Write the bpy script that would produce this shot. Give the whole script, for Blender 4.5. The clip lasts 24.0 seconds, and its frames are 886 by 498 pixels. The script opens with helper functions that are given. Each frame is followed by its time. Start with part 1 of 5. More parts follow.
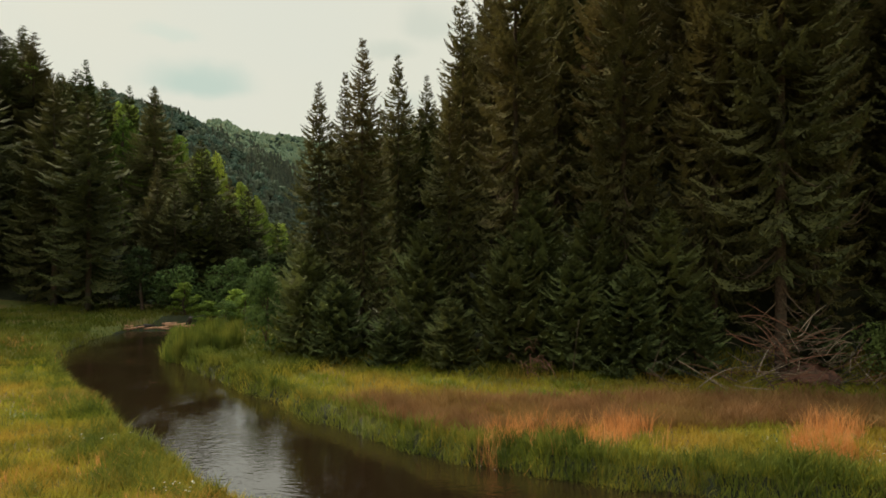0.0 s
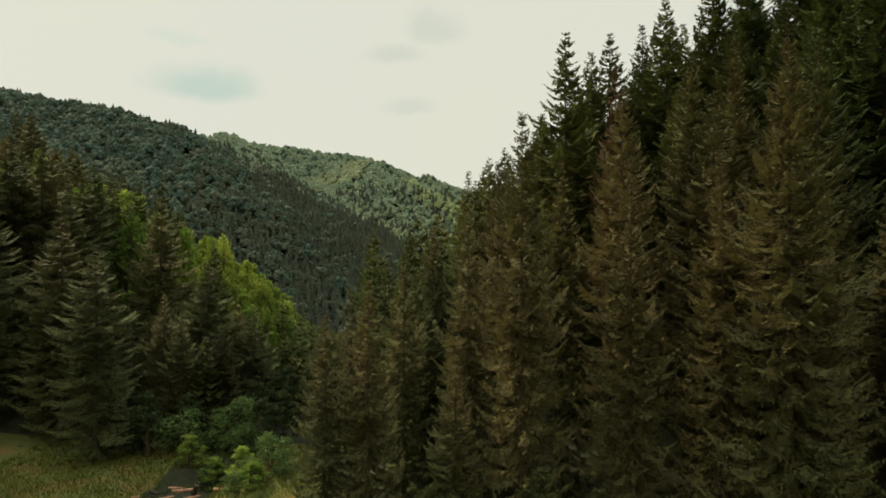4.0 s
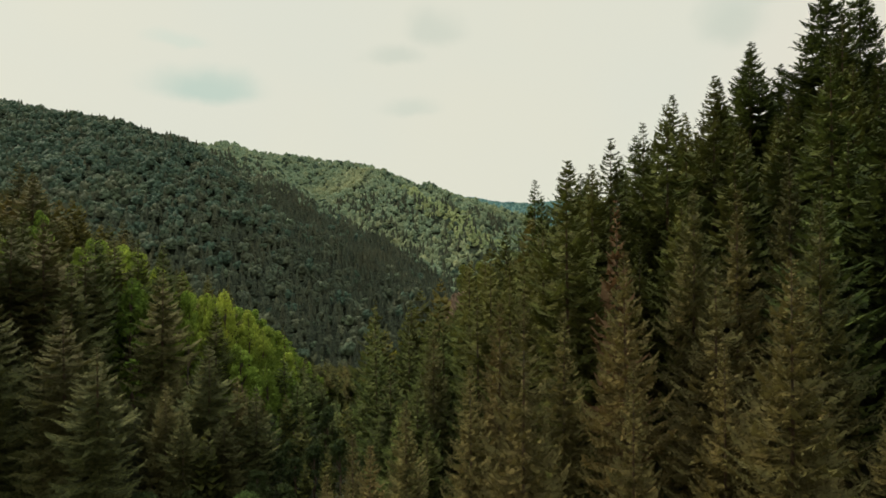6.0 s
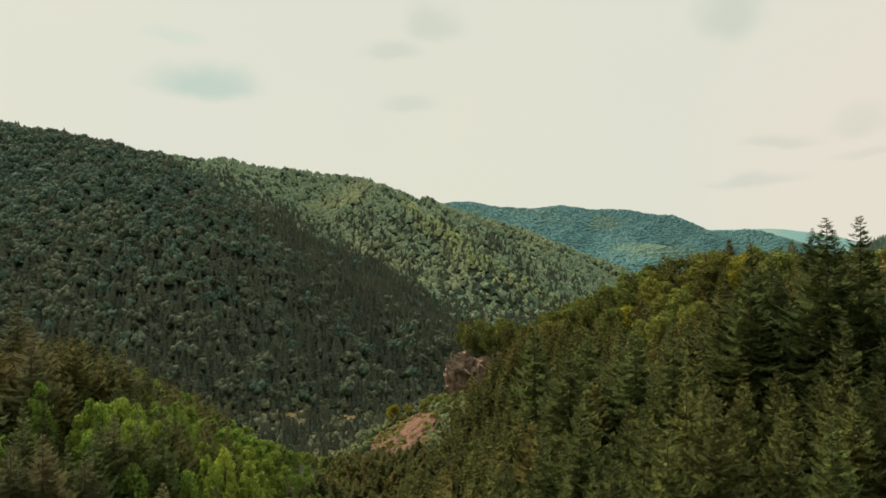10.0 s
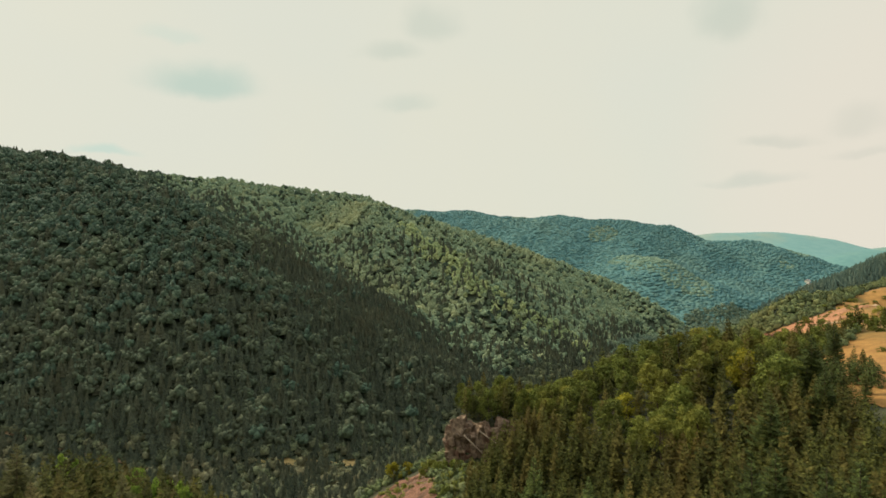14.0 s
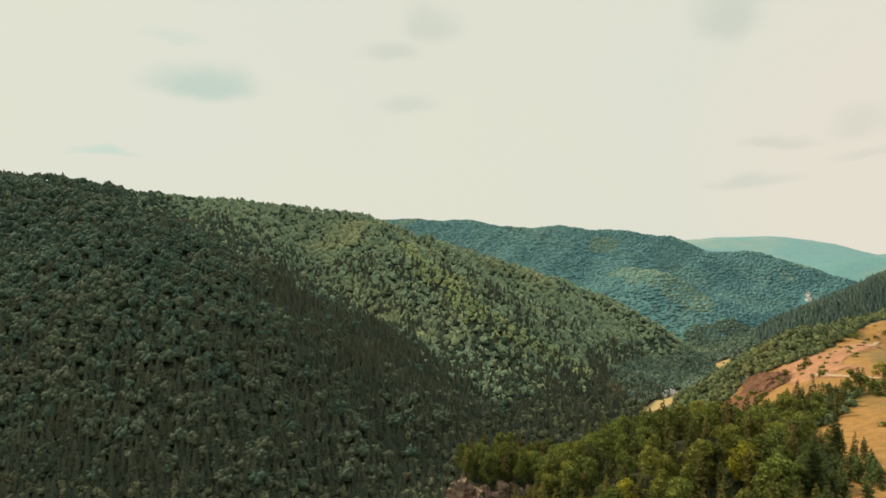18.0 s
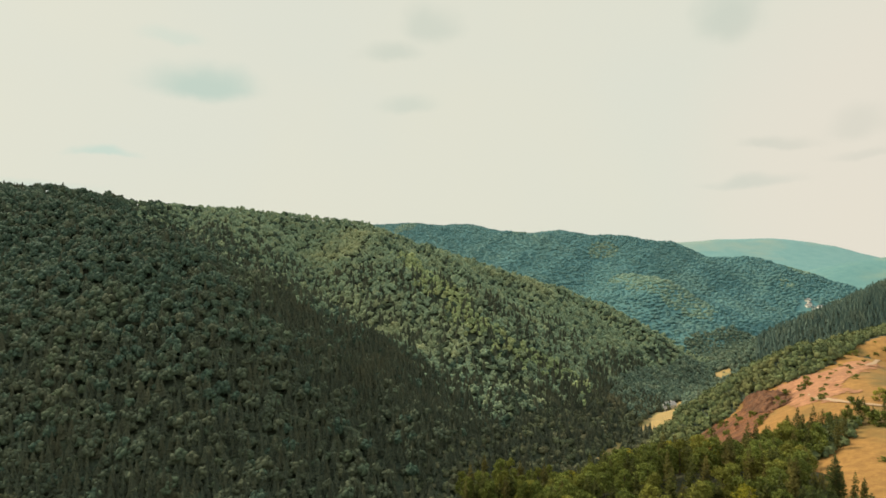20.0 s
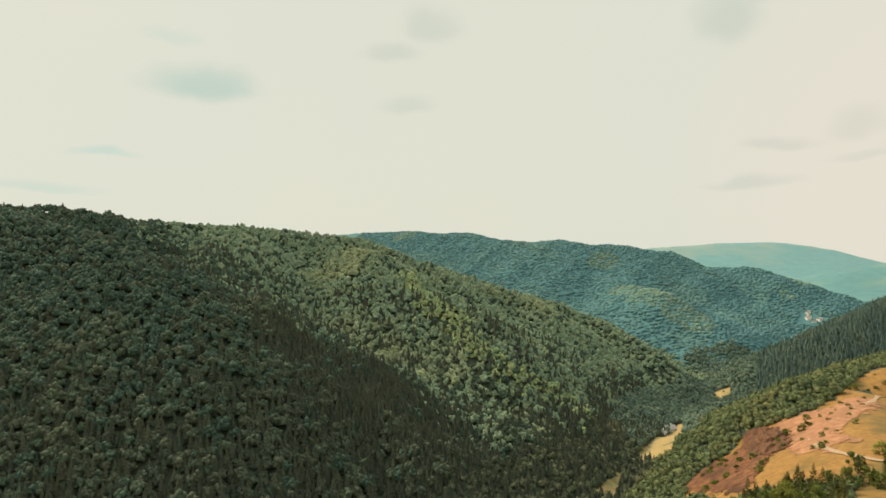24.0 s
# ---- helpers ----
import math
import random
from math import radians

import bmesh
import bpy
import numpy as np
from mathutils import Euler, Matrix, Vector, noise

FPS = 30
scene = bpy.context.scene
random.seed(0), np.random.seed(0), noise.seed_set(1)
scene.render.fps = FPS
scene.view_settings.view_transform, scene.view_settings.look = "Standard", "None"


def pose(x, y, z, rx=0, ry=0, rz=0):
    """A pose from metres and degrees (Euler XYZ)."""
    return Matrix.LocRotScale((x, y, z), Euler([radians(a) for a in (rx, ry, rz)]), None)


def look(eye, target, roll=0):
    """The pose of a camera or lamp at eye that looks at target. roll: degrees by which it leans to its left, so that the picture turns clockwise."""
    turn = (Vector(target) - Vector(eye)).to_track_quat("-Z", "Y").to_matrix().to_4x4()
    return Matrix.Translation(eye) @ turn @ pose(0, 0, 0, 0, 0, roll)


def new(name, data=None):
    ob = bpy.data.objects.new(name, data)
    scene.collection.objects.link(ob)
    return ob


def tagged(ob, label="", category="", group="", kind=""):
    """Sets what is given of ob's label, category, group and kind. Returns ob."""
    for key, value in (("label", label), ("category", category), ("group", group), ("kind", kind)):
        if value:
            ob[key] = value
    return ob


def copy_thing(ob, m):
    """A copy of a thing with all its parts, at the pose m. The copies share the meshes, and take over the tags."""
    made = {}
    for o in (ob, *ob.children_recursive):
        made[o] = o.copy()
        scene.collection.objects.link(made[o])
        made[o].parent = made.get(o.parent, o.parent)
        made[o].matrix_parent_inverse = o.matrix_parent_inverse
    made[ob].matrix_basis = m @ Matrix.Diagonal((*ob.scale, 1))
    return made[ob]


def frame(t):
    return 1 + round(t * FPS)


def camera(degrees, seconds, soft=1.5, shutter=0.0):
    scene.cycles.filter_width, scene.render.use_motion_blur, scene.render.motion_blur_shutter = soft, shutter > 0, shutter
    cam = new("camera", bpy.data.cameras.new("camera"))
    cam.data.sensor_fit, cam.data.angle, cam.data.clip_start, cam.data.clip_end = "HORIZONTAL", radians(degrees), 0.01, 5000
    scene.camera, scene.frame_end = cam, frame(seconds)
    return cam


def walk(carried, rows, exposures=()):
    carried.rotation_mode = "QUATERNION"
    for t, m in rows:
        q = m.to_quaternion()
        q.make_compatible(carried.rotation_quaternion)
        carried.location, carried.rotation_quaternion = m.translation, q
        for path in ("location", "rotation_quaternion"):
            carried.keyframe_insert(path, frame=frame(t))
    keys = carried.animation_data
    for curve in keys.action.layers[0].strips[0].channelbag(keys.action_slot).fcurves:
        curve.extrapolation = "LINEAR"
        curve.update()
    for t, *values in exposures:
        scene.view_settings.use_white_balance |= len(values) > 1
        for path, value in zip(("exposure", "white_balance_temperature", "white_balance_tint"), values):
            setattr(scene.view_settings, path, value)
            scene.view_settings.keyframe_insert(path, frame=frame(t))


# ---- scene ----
cam = camera(73.9, 24.0, soft=1.7)
EYE = 5.4
# seconds, metres above the first eye, pitch, yaw, roll in degrees
ROWS = [
    (0.0, 0.00, 0.00, -0.01, 0.10),
    (0.5, 1.25, 0.00, -0.14, 0.13),
    (1.0, 2.62, 0.06, -0.16, 0.13),
    (1.5, 4.10, 0.25, 0.18, 0.12),
    (2.0, 5.64, 0.38, 0.34, 0.04),
    (2.5, 7.08, 0.38, 0.45, -0.09),
    (4.5, 13.00, 0.32, 0.55, 0.09),
    (5.0, 14.85, 0.33, 0.56, 0.14),
    (5.5, 16.82, 0.39, 0.59, 0.18),
    (6.0, 19.12, 0.43, 0.63, 0.24),
    (6.5, 21.71, 0.41, 0.65, 0.26),
    (7.0, 24.59, 0.43, 0.65, 0.29),
    (7.5, 27.53, 0.38, 0.64, 0.32),
    (8.0, 30.41, 0.30, 0.62, 0.33),
    (8.5, 33.35, 0.24, 0.56, 0.34),
    (9.0, 36.31, 0.20, 0.54, 0.35),
    (9.5, 39.26, 0.09, 0.50, 0.36),
    (10.0, 42.24, 0.03, 0.50, 0.38),
    (10.5, 45.24, -0.02, 0.50, 0.41),
    (12.5, 56.96, -0.00, 0.42, 0.47),
    (13.0, 59.91, -0.01, 0.39, 0.47),
    (13.5, 62.66, 0.00, 0.38, 0.41),
    (14.0, 65.55, 0.01, 0.38, 0.40),
    (14.5, 68.31, 0.05, 0.38, 0.38),
    (15.0, 71.19, 0.09, 0.37, 0.41),
    (15.5, 73.94, 0.15, 0.37, 0.41),
    (16.0, 76.79, 0.18, 0.37, 0.42),
    (16.5, 79.61, 0.18, 0.37, 0.43),
    (17.0, 82.36, 0.19, 0.37, 0.42),
    (17.5, 85.13, 0.13, 0.38, 0.42),
    (18.0, 87.95, 0.10, 0.39, 0.41),
    (18.5, 90.56, 0.11, 0.38, 0.39),
    (20.5, 101.24, 0.15, 0.39, 0.39),
    (21.0, 104.14, 0.16, 0.38, 0.38),
    (21.5, 107.00, 0.11, 0.34, 0.40),
    (22.0, 109.64, 0.11, 0.33, 0.41),
    (22.5, 112.22, 0.12, 0.31, 0.40),
    (23.0, 114.97, 0.13, 0.34, 0.40),
    (23.5, 117.68, 0.13, 0.35, 0.40),
    (24.0, 120.00, 0.18, 0.37, 0.35),
]
walk(cam, [(t, pose(0, 0, EYE + z, 90 + pitch, roll, yaw)) for t, z, pitch, yaw, roll in ROWS])

# ---- sky and sun ----
SUN_TO = Vector((-0.57, 0.46, 0.58)).normalized()
SUN_EL, SUN_AZ = math.asin(SUN_TO.z), math.atan2(SUN_TO.x, SUN_TO.y)
sun = new("sun", bpy.data.lights.new("sun", "SUN"))
sun.data.energy, sun.data.angle, sun.data.color = 5.0, radians(6.0), (1.0, 0.87, 0.64)
sun.matrix_world = look(SUN_TO * 300, (0, 0, 0))
scene.view_settings.exposure = 0.0

world = bpy.data.worlds.new("hazy_sky")
scene.world = world
world.use_nodes = True


class Graph:
    """Short hand for building node trees."""

    def __init__(self, tree):
        self.tree = tree
        tree.nodes.clear()

    def node(self, kind, ins=None, op=None):
        n = self.tree.nodes.new(kind)
        if op:
            n.operation = op
        for key, value in (ins or {}).items():
            self.put(n.inputs[key], value)
        return n

    def put(self, socket, value):
        if isinstance(value, bpy.types.NodeSocket):
            self.tree.links.new(value, socket)
        elif isinstance(value, bpy.types.Node):
            self.tree.links.new(value.outputs[0], socket)
        else:
            if isinstance(value, tuple) and len(value) == 3 and socket.type == "RGBA":
                value = (*value, 1.0)
            socket.default_value = value

    def math(self, op, a, b=0.0):
        return self.node("ShaderNodeMath", {0: a, 1: b}, op).outputs[0]

    def mix(self, fac, a, b, blend="MIX"):
        n = self.node("ShaderNodeMix")
        n.data_type, n.blend_type = "RGBA", blend
        self.put(n.inputs[0], fac), self.put(n.inputs[6], a), self.put(n.inputs[7], b)
        return n.outputs[2]

    def ramp(self, fac, lo, hi):
        n = self.node("ShaderNodeMapRange", {"Value": fac, "From Min": lo, "From Max": hi})
        n.interpolation_type = "SMOOTHSTEP"
        return n.outputs[0]

    def noise(self, scale, where=None, detail=4.0, rough=0.55, distort=0.0):
        n = self.node("ShaderNodeTexNoise", {"Scale": scale, "Detail": detail, "Roughness": rough, "Distortion": distort})
        if where is not None:
            self.put(n.inputs["Vector"], where)
        return n.outputs["Fac"]


g = Graph(world.node_tree)
way = g.node("ShaderNodeTexCoord").outputs["Generated"]
sky = g.node("ShaderNodeTexSky")
sky.sky_type, sky.sun_disc, sky.sun_elevation, sky.sun_rotation, sky.dust_density = "NISHITA", False, SUN_EL, SUN_AZ, 3.0
clear = g.mix(1.0, sky.outputs[0], (0.10, 0.10, 0.10), "MULTIPLY")
veil = g.mix(g.ramp(g.noise(2.2, way, 3.0), 0.3, 0.7), (0.755, 0.750, 0.628), (0.735, 0.745, 0.640))
colour = g.mix(0.985, clear, veil)
# thin grey and blue-grey patches of cloud: azimuth, elevation, half width, half height in degrees, strength, blue share
CLOUDS = [
    (-22.6, 14.6, 4.7, 2.0, 1.0, 0.45), (-3.6, 13.6, 3.0, 1.3, 0.5, 0.2), (-5.5, 18.3, 2.4, 1.2, 0.6, 0.1), (-1.5, 20.6, 2.6, 2.6, 0.6, 0.1),
    (25.5, 19.2, 2.8, 2.8, 0.8, 0.1), (30.5, 21.5, 4.0, 2.6, 0.9, 0.1), (27.6, 5.6, 3.6, 0.7, 1.0, 0.2), (29.5, 8.7, 2.6, 0.8, 1.0, 0.1),
    (34.8, 9.6, 2.6, 1.5, 0.95, 0.1), (35.5, 7.3, 3.0, 0.6, 0.9, 0.1), (-30.5, 8.4, 2.4, 0.5, 0.55, 1.0), (-34.5, 5.2, 4.2, 0.8, 0.40, 0.9), (-24.5, 18.3, 2.4, 0.9, 0.25, 0.9),
]
wobble = g.node("ShaderNodeVectorMath", {0: g.node("ShaderNodeTexNoise", {"Vector": way, "Scale": 14.0, "Detail": 4.0}).outputs["Color"], 1: (0.5, 0.5, 0.5)}, "SUBTRACT")
bent = g.node("ShaderNodeVectorMath", {0: wobble.outputs[0], 1: (0.06, 0.06, 0.035), 2: way}, "MULTIPLY_ADD")
for az, el, hw, hh, strength, blue in CLOUDS:
    a, e = radians(az), radians(el)
    centre = Vector((math.sin(a) * math.cos(e), math.cos(a) * math.cos(e), math.sin(e)))
    right = Vector((math.cos(a), -math.sin(a), 0.0))
    off = g.node("ShaderNodeVectorMath", {0: bent.outputs[0], 1: centre}, "SUBTRACT").outputs[0]
    u = g.node("ShaderNodeVectorMath", {0: off, 1: right / radians(hw)}, "DOT_PRODUCT").outputs["Value"]
    v = g.node("ShaderNodeVectorMath", {0: off, 1: right.cross(centre) / radians(hh)}, "DOT_PRODUCT").outputs["Value"]
    # flat below, billowing above
    v = g.math("MULTIPLY", v, g.math("ADD", 1.0, g.math("MULTIPLY", g.math("LESS_THAN", v, 0.0), 0.8)))
    d = g.math("SQRT", g.math("ADD", g.math("MULTIPLY", u, u), g.math("MULTIPLY", v, v)))
    ahead = g.math("GREATER_THAN", g.node("ShaderNodeVectorMath", {0: way, 1: centre}, "DOT_PRODUCT").outputs["Value"], 0.5)
    mask = g.math("MULTIPLY", g.math("SUBTRACT", 1.0, g.ramp(d, 0.25, 1.35)), g.math("MULTIPLY", ahead, strength))
    colour = g.mix(mask, colour, (0.60 - 0.10 * blue, 0.63 + 0.06 * blue, 0.54 + 0.07 * blue))
# a rosy brightening low in the sky towards the sun
east = g.node("ShaderNodeVectorMath", {0: way, 1: Vector((0.64, 0.76, 0.10)).normalized()}, "DOT_PRODUCT").outputs["Value"]
colour = g.mix(g.math("MULTIPLY", g.ramp(east, 0.93, 1.0), 0.55), colour, (0.82, 0.735, 0.63))
# a hazy sky is brighter overhead than at the horizon
up = g.node("ShaderNodeSeparateXYZ", {0: way}).outputs["Z"]
high = g.math("ADD", 1.0, g.math("MULTIPLY", g.ramp(up, 0.48, 0.95), 1.65))
colour = g.mix(g.ramp(up, 0.48, 0.9), colour, (0.66, 0.735, 0.75))
g.node("ShaderNodeOutputWorld", {"Surface": g.node("ShaderNodeBackground", {"Color": colour, "Strength": high}).outputs[0]})

# ---- materials ----
def material(name):
    m = bpy.data.materials.new(name)
    m.use_nodes = True
    return m, Graph(m.node_tree)


def finish(g, colour, rough=0.8, bump=None, strength=0.5, distance=0.05, thin=0.0, spec=0.3, metal=0.0, gaps=None, ior=1.5):
    ins = {"Base Color": colour, "Roughness": rough, "Specular IOR Level": spec, "Metallic": metal, "IOR": ior}
    if bump is not None:
        ins["Normal"] = g.node("ShaderNodeBump", {"Height": bump, "Strength": strength, "Distance": distance}).outputs[0]
    shader = g.node("ShaderNodeBsdfPrincipled", ins).outputs[0]
    if thin:
        glow = g.node("ShaderNodeBsdfTranslucent", {"Color": colour}).outputs[0]
        shader = g.node("ShaderNodeMixShader", {0: thin, 1: shader, 2: glow}).outputs[0]
    if gaps:
        # light falls through between the needles
        solid = g.ramp(*gaps)
        shader = g.node("ShaderNodeMixShader", {0: solid, 1: g.node("ShaderNodeBsdfTransparent").outputs[0], 2: shader}).outputs[0]
    g.node("ShaderNodeOutputMaterial", {"Surface": shader})


def foliage(name, dark, light, tint, by_island=False, grain=3.0, thin=0.2, rough=0.9, tint_share=0.3, bump=0.0, patch=0.03, vary=0.5, gaps=0.0, sparse=0.43):
    """Leaves or needles: each plant differs a little, with patches and fine grain."""
    m, g = material(name)
    spot = g.node("ShaderNodeNewGeometry")
    one = g.node("ShaderNodeObjectInfo").outputs["Random"]
    if by_island:
        tone = g.node("ShaderNodeAttribute")
        tone.attribute_name = "tone"
        one = tone.outputs["Fac"]
    here = spot.outputs["Position"]
    fine, wide = g.noise(grain, here, 3.0), g.noise(patch, here, 2.0)
    c = g.mix(g.ramp(fine, 0.3, 0.72), dark, light)
    c = g.mix(g.math("MULTIPLY", g.ramp(one, 0.45, 1.0), tint_share), c, tint)
    c = g.mix(g.math("MULTIPLY", g.ramp(wide, 0.5, 0.75), 0.45), c, tint)
    c = g.node("ShaderNodeHueSaturation", {"Color": c, "Value": g.math("ADD", 1.0 - vary / 2, g.math("MULTIPLY", g.math("FRACT", g.math("MULTIPLY", one, 7.31)), vary))}).outputs[0]
    finish(g, c, rough, fine if bump else None, 0.9, bump, thin, 0.12, gaps=gaps and (g.noise(gaps, here, 2.0, 0.6, 0.4), sparse, sparse + 0.06))
    return m


def mottled(name, a, b, c, fine=6.0, wide=0.4, rough=0.9, bump=0.05, spec=0.2):
    m, g = material(name)
    here = g.node("ShaderNodeNewGeometry").outputs["Position"]
    f, w = g.noise(fine, here, 6.0, 0.65), g.noise(wide, here, 4.0)
    col = g.mix(g.ramp(f, 0.32, 0.7), a, b)
    col = g.mix(g.ramp(w, 0.48, 0.66), col, c)
    finish(g, col, rough, f, 0.8, bump, 0.0, spec)
    return m


NEEDLES = foliage("spruce_needles", (0.038, 0.043, 0.018), (0.107, 0.109, 0.033), (0.152, 0.103, 0.037), grain=3.6, thin=0.2, gaps=8.0)
NEEDLES_MID = foliage("slope_spruce_needles", (0.023, 0.031, 0.011), (0.094, 0.122, 0.027), (0.133, 0.113, 0.028), grain=2.4, thin=0.16, tint_share=0.12, gaps=5.0, sparse=0.40)
NEEDLES_REST = foliage("spruce_forest_needles", (0.021, 0.026, 0.008), (0.101, 0.106, 0.022), (0.156, 0.102, 0.026), True, grain=2.0, thin=0.25)
# hillside spruces: bluish haze is put into the needle colour
NEEDLES_FAR = foliage("haze_tinted_spruce_needles", (0.037, 0.048, 0.036), (0.084, 0.094, 0.055), (0.104, 0.096, 0.052), True, grain=1.2, thin=0.15, vary=0.35)
NEEDLES_DRY = foliage("dead_needles", (0.08, 0.045, 0.022), (0.16, 0.095, 0.045), (0.12, 0.07, 0.03), grain=3.0, thin=0.1)
BIRCH = foliage("birch_leaves", (0.071, 0.120, 0.022), (0.218, 0.310, 0.045), (0.285, 0.310, 0.045), grain=2.0, thin=0.45)
BEECH = foliage("beech_leaves", (0.053, 0.073, 0.018), (0.189, 0.207, 0.040), (0.262, 0.211, 0.032), grain=1.6, thin=0.3)
SHRUB = foliage("shrub_leaves", (0.045, 0.075, 0.022), (0.130, 0.185, 0.048), (0.180, 0.180, 0.040), grain=3.0, thin=0.3)
NEEDLES_YOUNG = foliage("young_spruce_needles", (0.046, 0.057, 0.022), (0.124, 0.145, 0.044), (0.155, 0.145, 0.044), grain=4.0, thin=0.2, gaps=9.0, sparse=0.38)
YELLOW = foliage("yellow_leaves", (0.12, 0.12, 0.012), (0.28, 0.24, 0.022), (0.30, 0.22, 0.02), grain=2.0, thin=0.35)
# far spur: sunlight and haze are put into this leaf colour
SUNLIT_WOOD = foliage("sunlit_beech_leaves", (0.092, 0.140, 0.098), (0.196, 0.241, 0.128), (0.263, 0.253, 0.112), True, grain=0.7, thin=0.0, patch=0.012, bump=0.5, vary=0.26)
# near slope and gully: shade and bluish haze are put into the leaves
SHADED_WOOD = foliage("shaded_wood_leaves", (0.028, 0.049, 0.036), (0.063, 0.093, 0.056), (0.098, 0.102, 0.046), True, grain=0.7, thin=0.0, patch=0.012, bump=0.4, vary=0.25)
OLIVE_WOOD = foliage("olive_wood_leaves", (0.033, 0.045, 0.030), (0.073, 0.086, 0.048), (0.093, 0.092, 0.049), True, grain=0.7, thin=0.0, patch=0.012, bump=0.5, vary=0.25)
# paler young stand, with the crest's sunlight put into its colour too
LIT_YOUNG_WOOD = foliage("lit_young_leaves", (0.141, 0.186, 0.090), (0.264, 0.307, 0.130), (0.331, 0.323, 0.124), True, grain=0.7, thin=0.0, patch=0.02, bump=0.8, vary=0.25)
SHRUB_WOOD = foliage("thicket_leaves", (0.041, 0.053, 0.032), (0.123, 0.134, 0.065), (0.166, 0.132, 0.073), True, grain=0.9, thin=0.0, patch=0.03, bump=0.5)
BRIGHT_WOOD = foliage("slope_wood_leaves", (0.051, 0.070, 0.033), (0.130, 0.151, 0.058), (0.183, 0.161, 0.058), True, grain=0.9, thin=0.0, patch=0.03, bump=0.5)
# far thickets: the valley haze is put into the leaf colour
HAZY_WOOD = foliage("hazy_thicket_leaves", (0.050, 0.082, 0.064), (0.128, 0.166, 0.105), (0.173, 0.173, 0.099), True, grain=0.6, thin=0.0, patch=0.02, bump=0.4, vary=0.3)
# distant crowns: the haze is put into the leaf colours
HAZED_RANGE_WOOD = foliage("hazed_range_leaves", (0.058, 0.132, 0.134), (0.084, 0.165, 0.151), (0.119, 0.175, 0.133), True, grain=0.1, thin=0.0, patch=0.007, vary=0.14)
# paler crowns: haze and the hump's sunlight are put into the colour
PALE_LIT_RANGE_WOOD = foliage("pale_lit_range_leaves", (0.092, 0.155, 0.119), (0.138, 0.200, 0.140), (0.184, 0.215, 0.135), True, grain=0.1, thin=0.0, patch=0.01, vary=0.16)
# the haze over the eastern slope is put into these needles
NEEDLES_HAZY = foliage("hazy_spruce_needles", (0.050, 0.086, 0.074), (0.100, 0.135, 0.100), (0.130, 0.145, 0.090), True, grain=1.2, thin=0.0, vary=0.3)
BARK = mottled("spruce_bark", (0.055, 0.036, 0.024), (0.13, 0.085, 0.055), (0.085, 0.075, 0.055), 9.0, 1.2, 0.95, 0.03)
PALE_WOOD = mottled("bleached_wood", (0.20, 0.15, 0.10), (0.40, 0.31, 0.22), (0.30, 0.20, 0.13), 7.0, 1.5, 0.85, 0.01)
LOG_WOOD = mottled("orange_driftwood", (0.30, 0.145, 0.075), (0.55, 0.30, 0.17), (0.22, 0.11, 0.06), 7.0, 1.5, 0.85, 0.01)
FOREST_FLOOR = mottled("forest_floor", (0.022, 0.026, 0.012), (0.050, 0.048, 0.022), (0.040, 0.046, 0.020), 1.2, 0.05, 0.95, 0.2)
UNDERWOOD = mottled("hillside_underwood", (0.026, 0.036, 0.024), (0.058, 0.070, 0.038), (0.042, 0.050, 0.028), 0.5, 0.05, 0.95, 0.4)
# far ground: distance haze is put into these blue-green base colours
HAZED_GROUND = mottled("hazed_far_slopes", (0.052, 0.128, 0.130), (0.075, 0.155, 0.144), (0.096, 0.160, 0.127), 0.11, 0.006, 0.95, 2.2)
HAZED_MOUNTAIN = mottled("hazed_mountain_woods", (0.105, 0.205, 0.198), (0.130, 0.232, 0.214), (0.170, 0.230, 0.195), 0.02, 0.002, 0.95, 4.0)
HAZED_RIDGE = mottled("hazed_ridge_woods", (0.078, 0.168, 0.160), (0.100, 0.195, 0.178), (0.125, 0.200, 0.165), 0.03, 0.004, 0.95, 3.0)
DEAD_WOOD = mottled("grey_brown_dead_wood", (0.075, 0.050, 0.032), (0.19, 0.135, 0.085), (0.13, 0.085, 0.05), 7.0, 1.5, 0.9, 0.01)
RUST_WOOD = mottled("rust_brown_boughs", (0.11, 0.050, 0.030), (0.22, 0.105, 0.062), (0.15, 0.07, 0.04), 9.0, 2.0, 0.95, 0.01)
DRY_FIELD = mottled("dry_hay_field", (0.185, 0.092, 0.024), (0.273, 0.144, 0.039), (0.126, 0.084, 0.024), 0.35, 0.035, 0.95, 0.15)
RED_EARTH = mottled("red_quarry_earth", (0.079, 0.031, 0.014), (0.196, 0.083, 0.033), (0.066, 0.029, 0.014), 0.28, 0.05, 0.95, 0.6)
SCREE_STONE = mottled("broken_scree_stone", (0.085, 0.040, 0.025), (0.215, 0.106, 0.064), (0.065, 0.037, 0.023), 1.1, 0.22, 0.95, 0.5)
# darker red rock: the cut wall's shade is put into its colour
SHADED_FACE = mottled("shaded_red_dug_rock", (0.058, 0.027, 0.014), (0.163, 0.073, 0.034), (0.072, 0.035, 0.018), 0.35, 0.08, 0.95, 0.8)
ROCK = mottled("cliff_rock", (0.065, 0.042, 0.028), (0.24, 0.165, 0.105), (0.11, 0.056, 0.035), 0.6, 0.25, 0.9, 0.4)
SPOIL = mottled("pinkish_spoil_earth", (0.206, 0.090, 0.045), (0.361, 0.176, 0.084), (0.224, 0.107, 0.052), 0.3, 0.06, 0.95, 0.4)
VALLEY_MEADOW = mottled("valley_meadow_grass", (0.21, 0.150, 0.055), (0.35, 0.235, 0.095), (0.15, 0.135, 0.045), 0.7, 0.06, 0.95, 0.1)
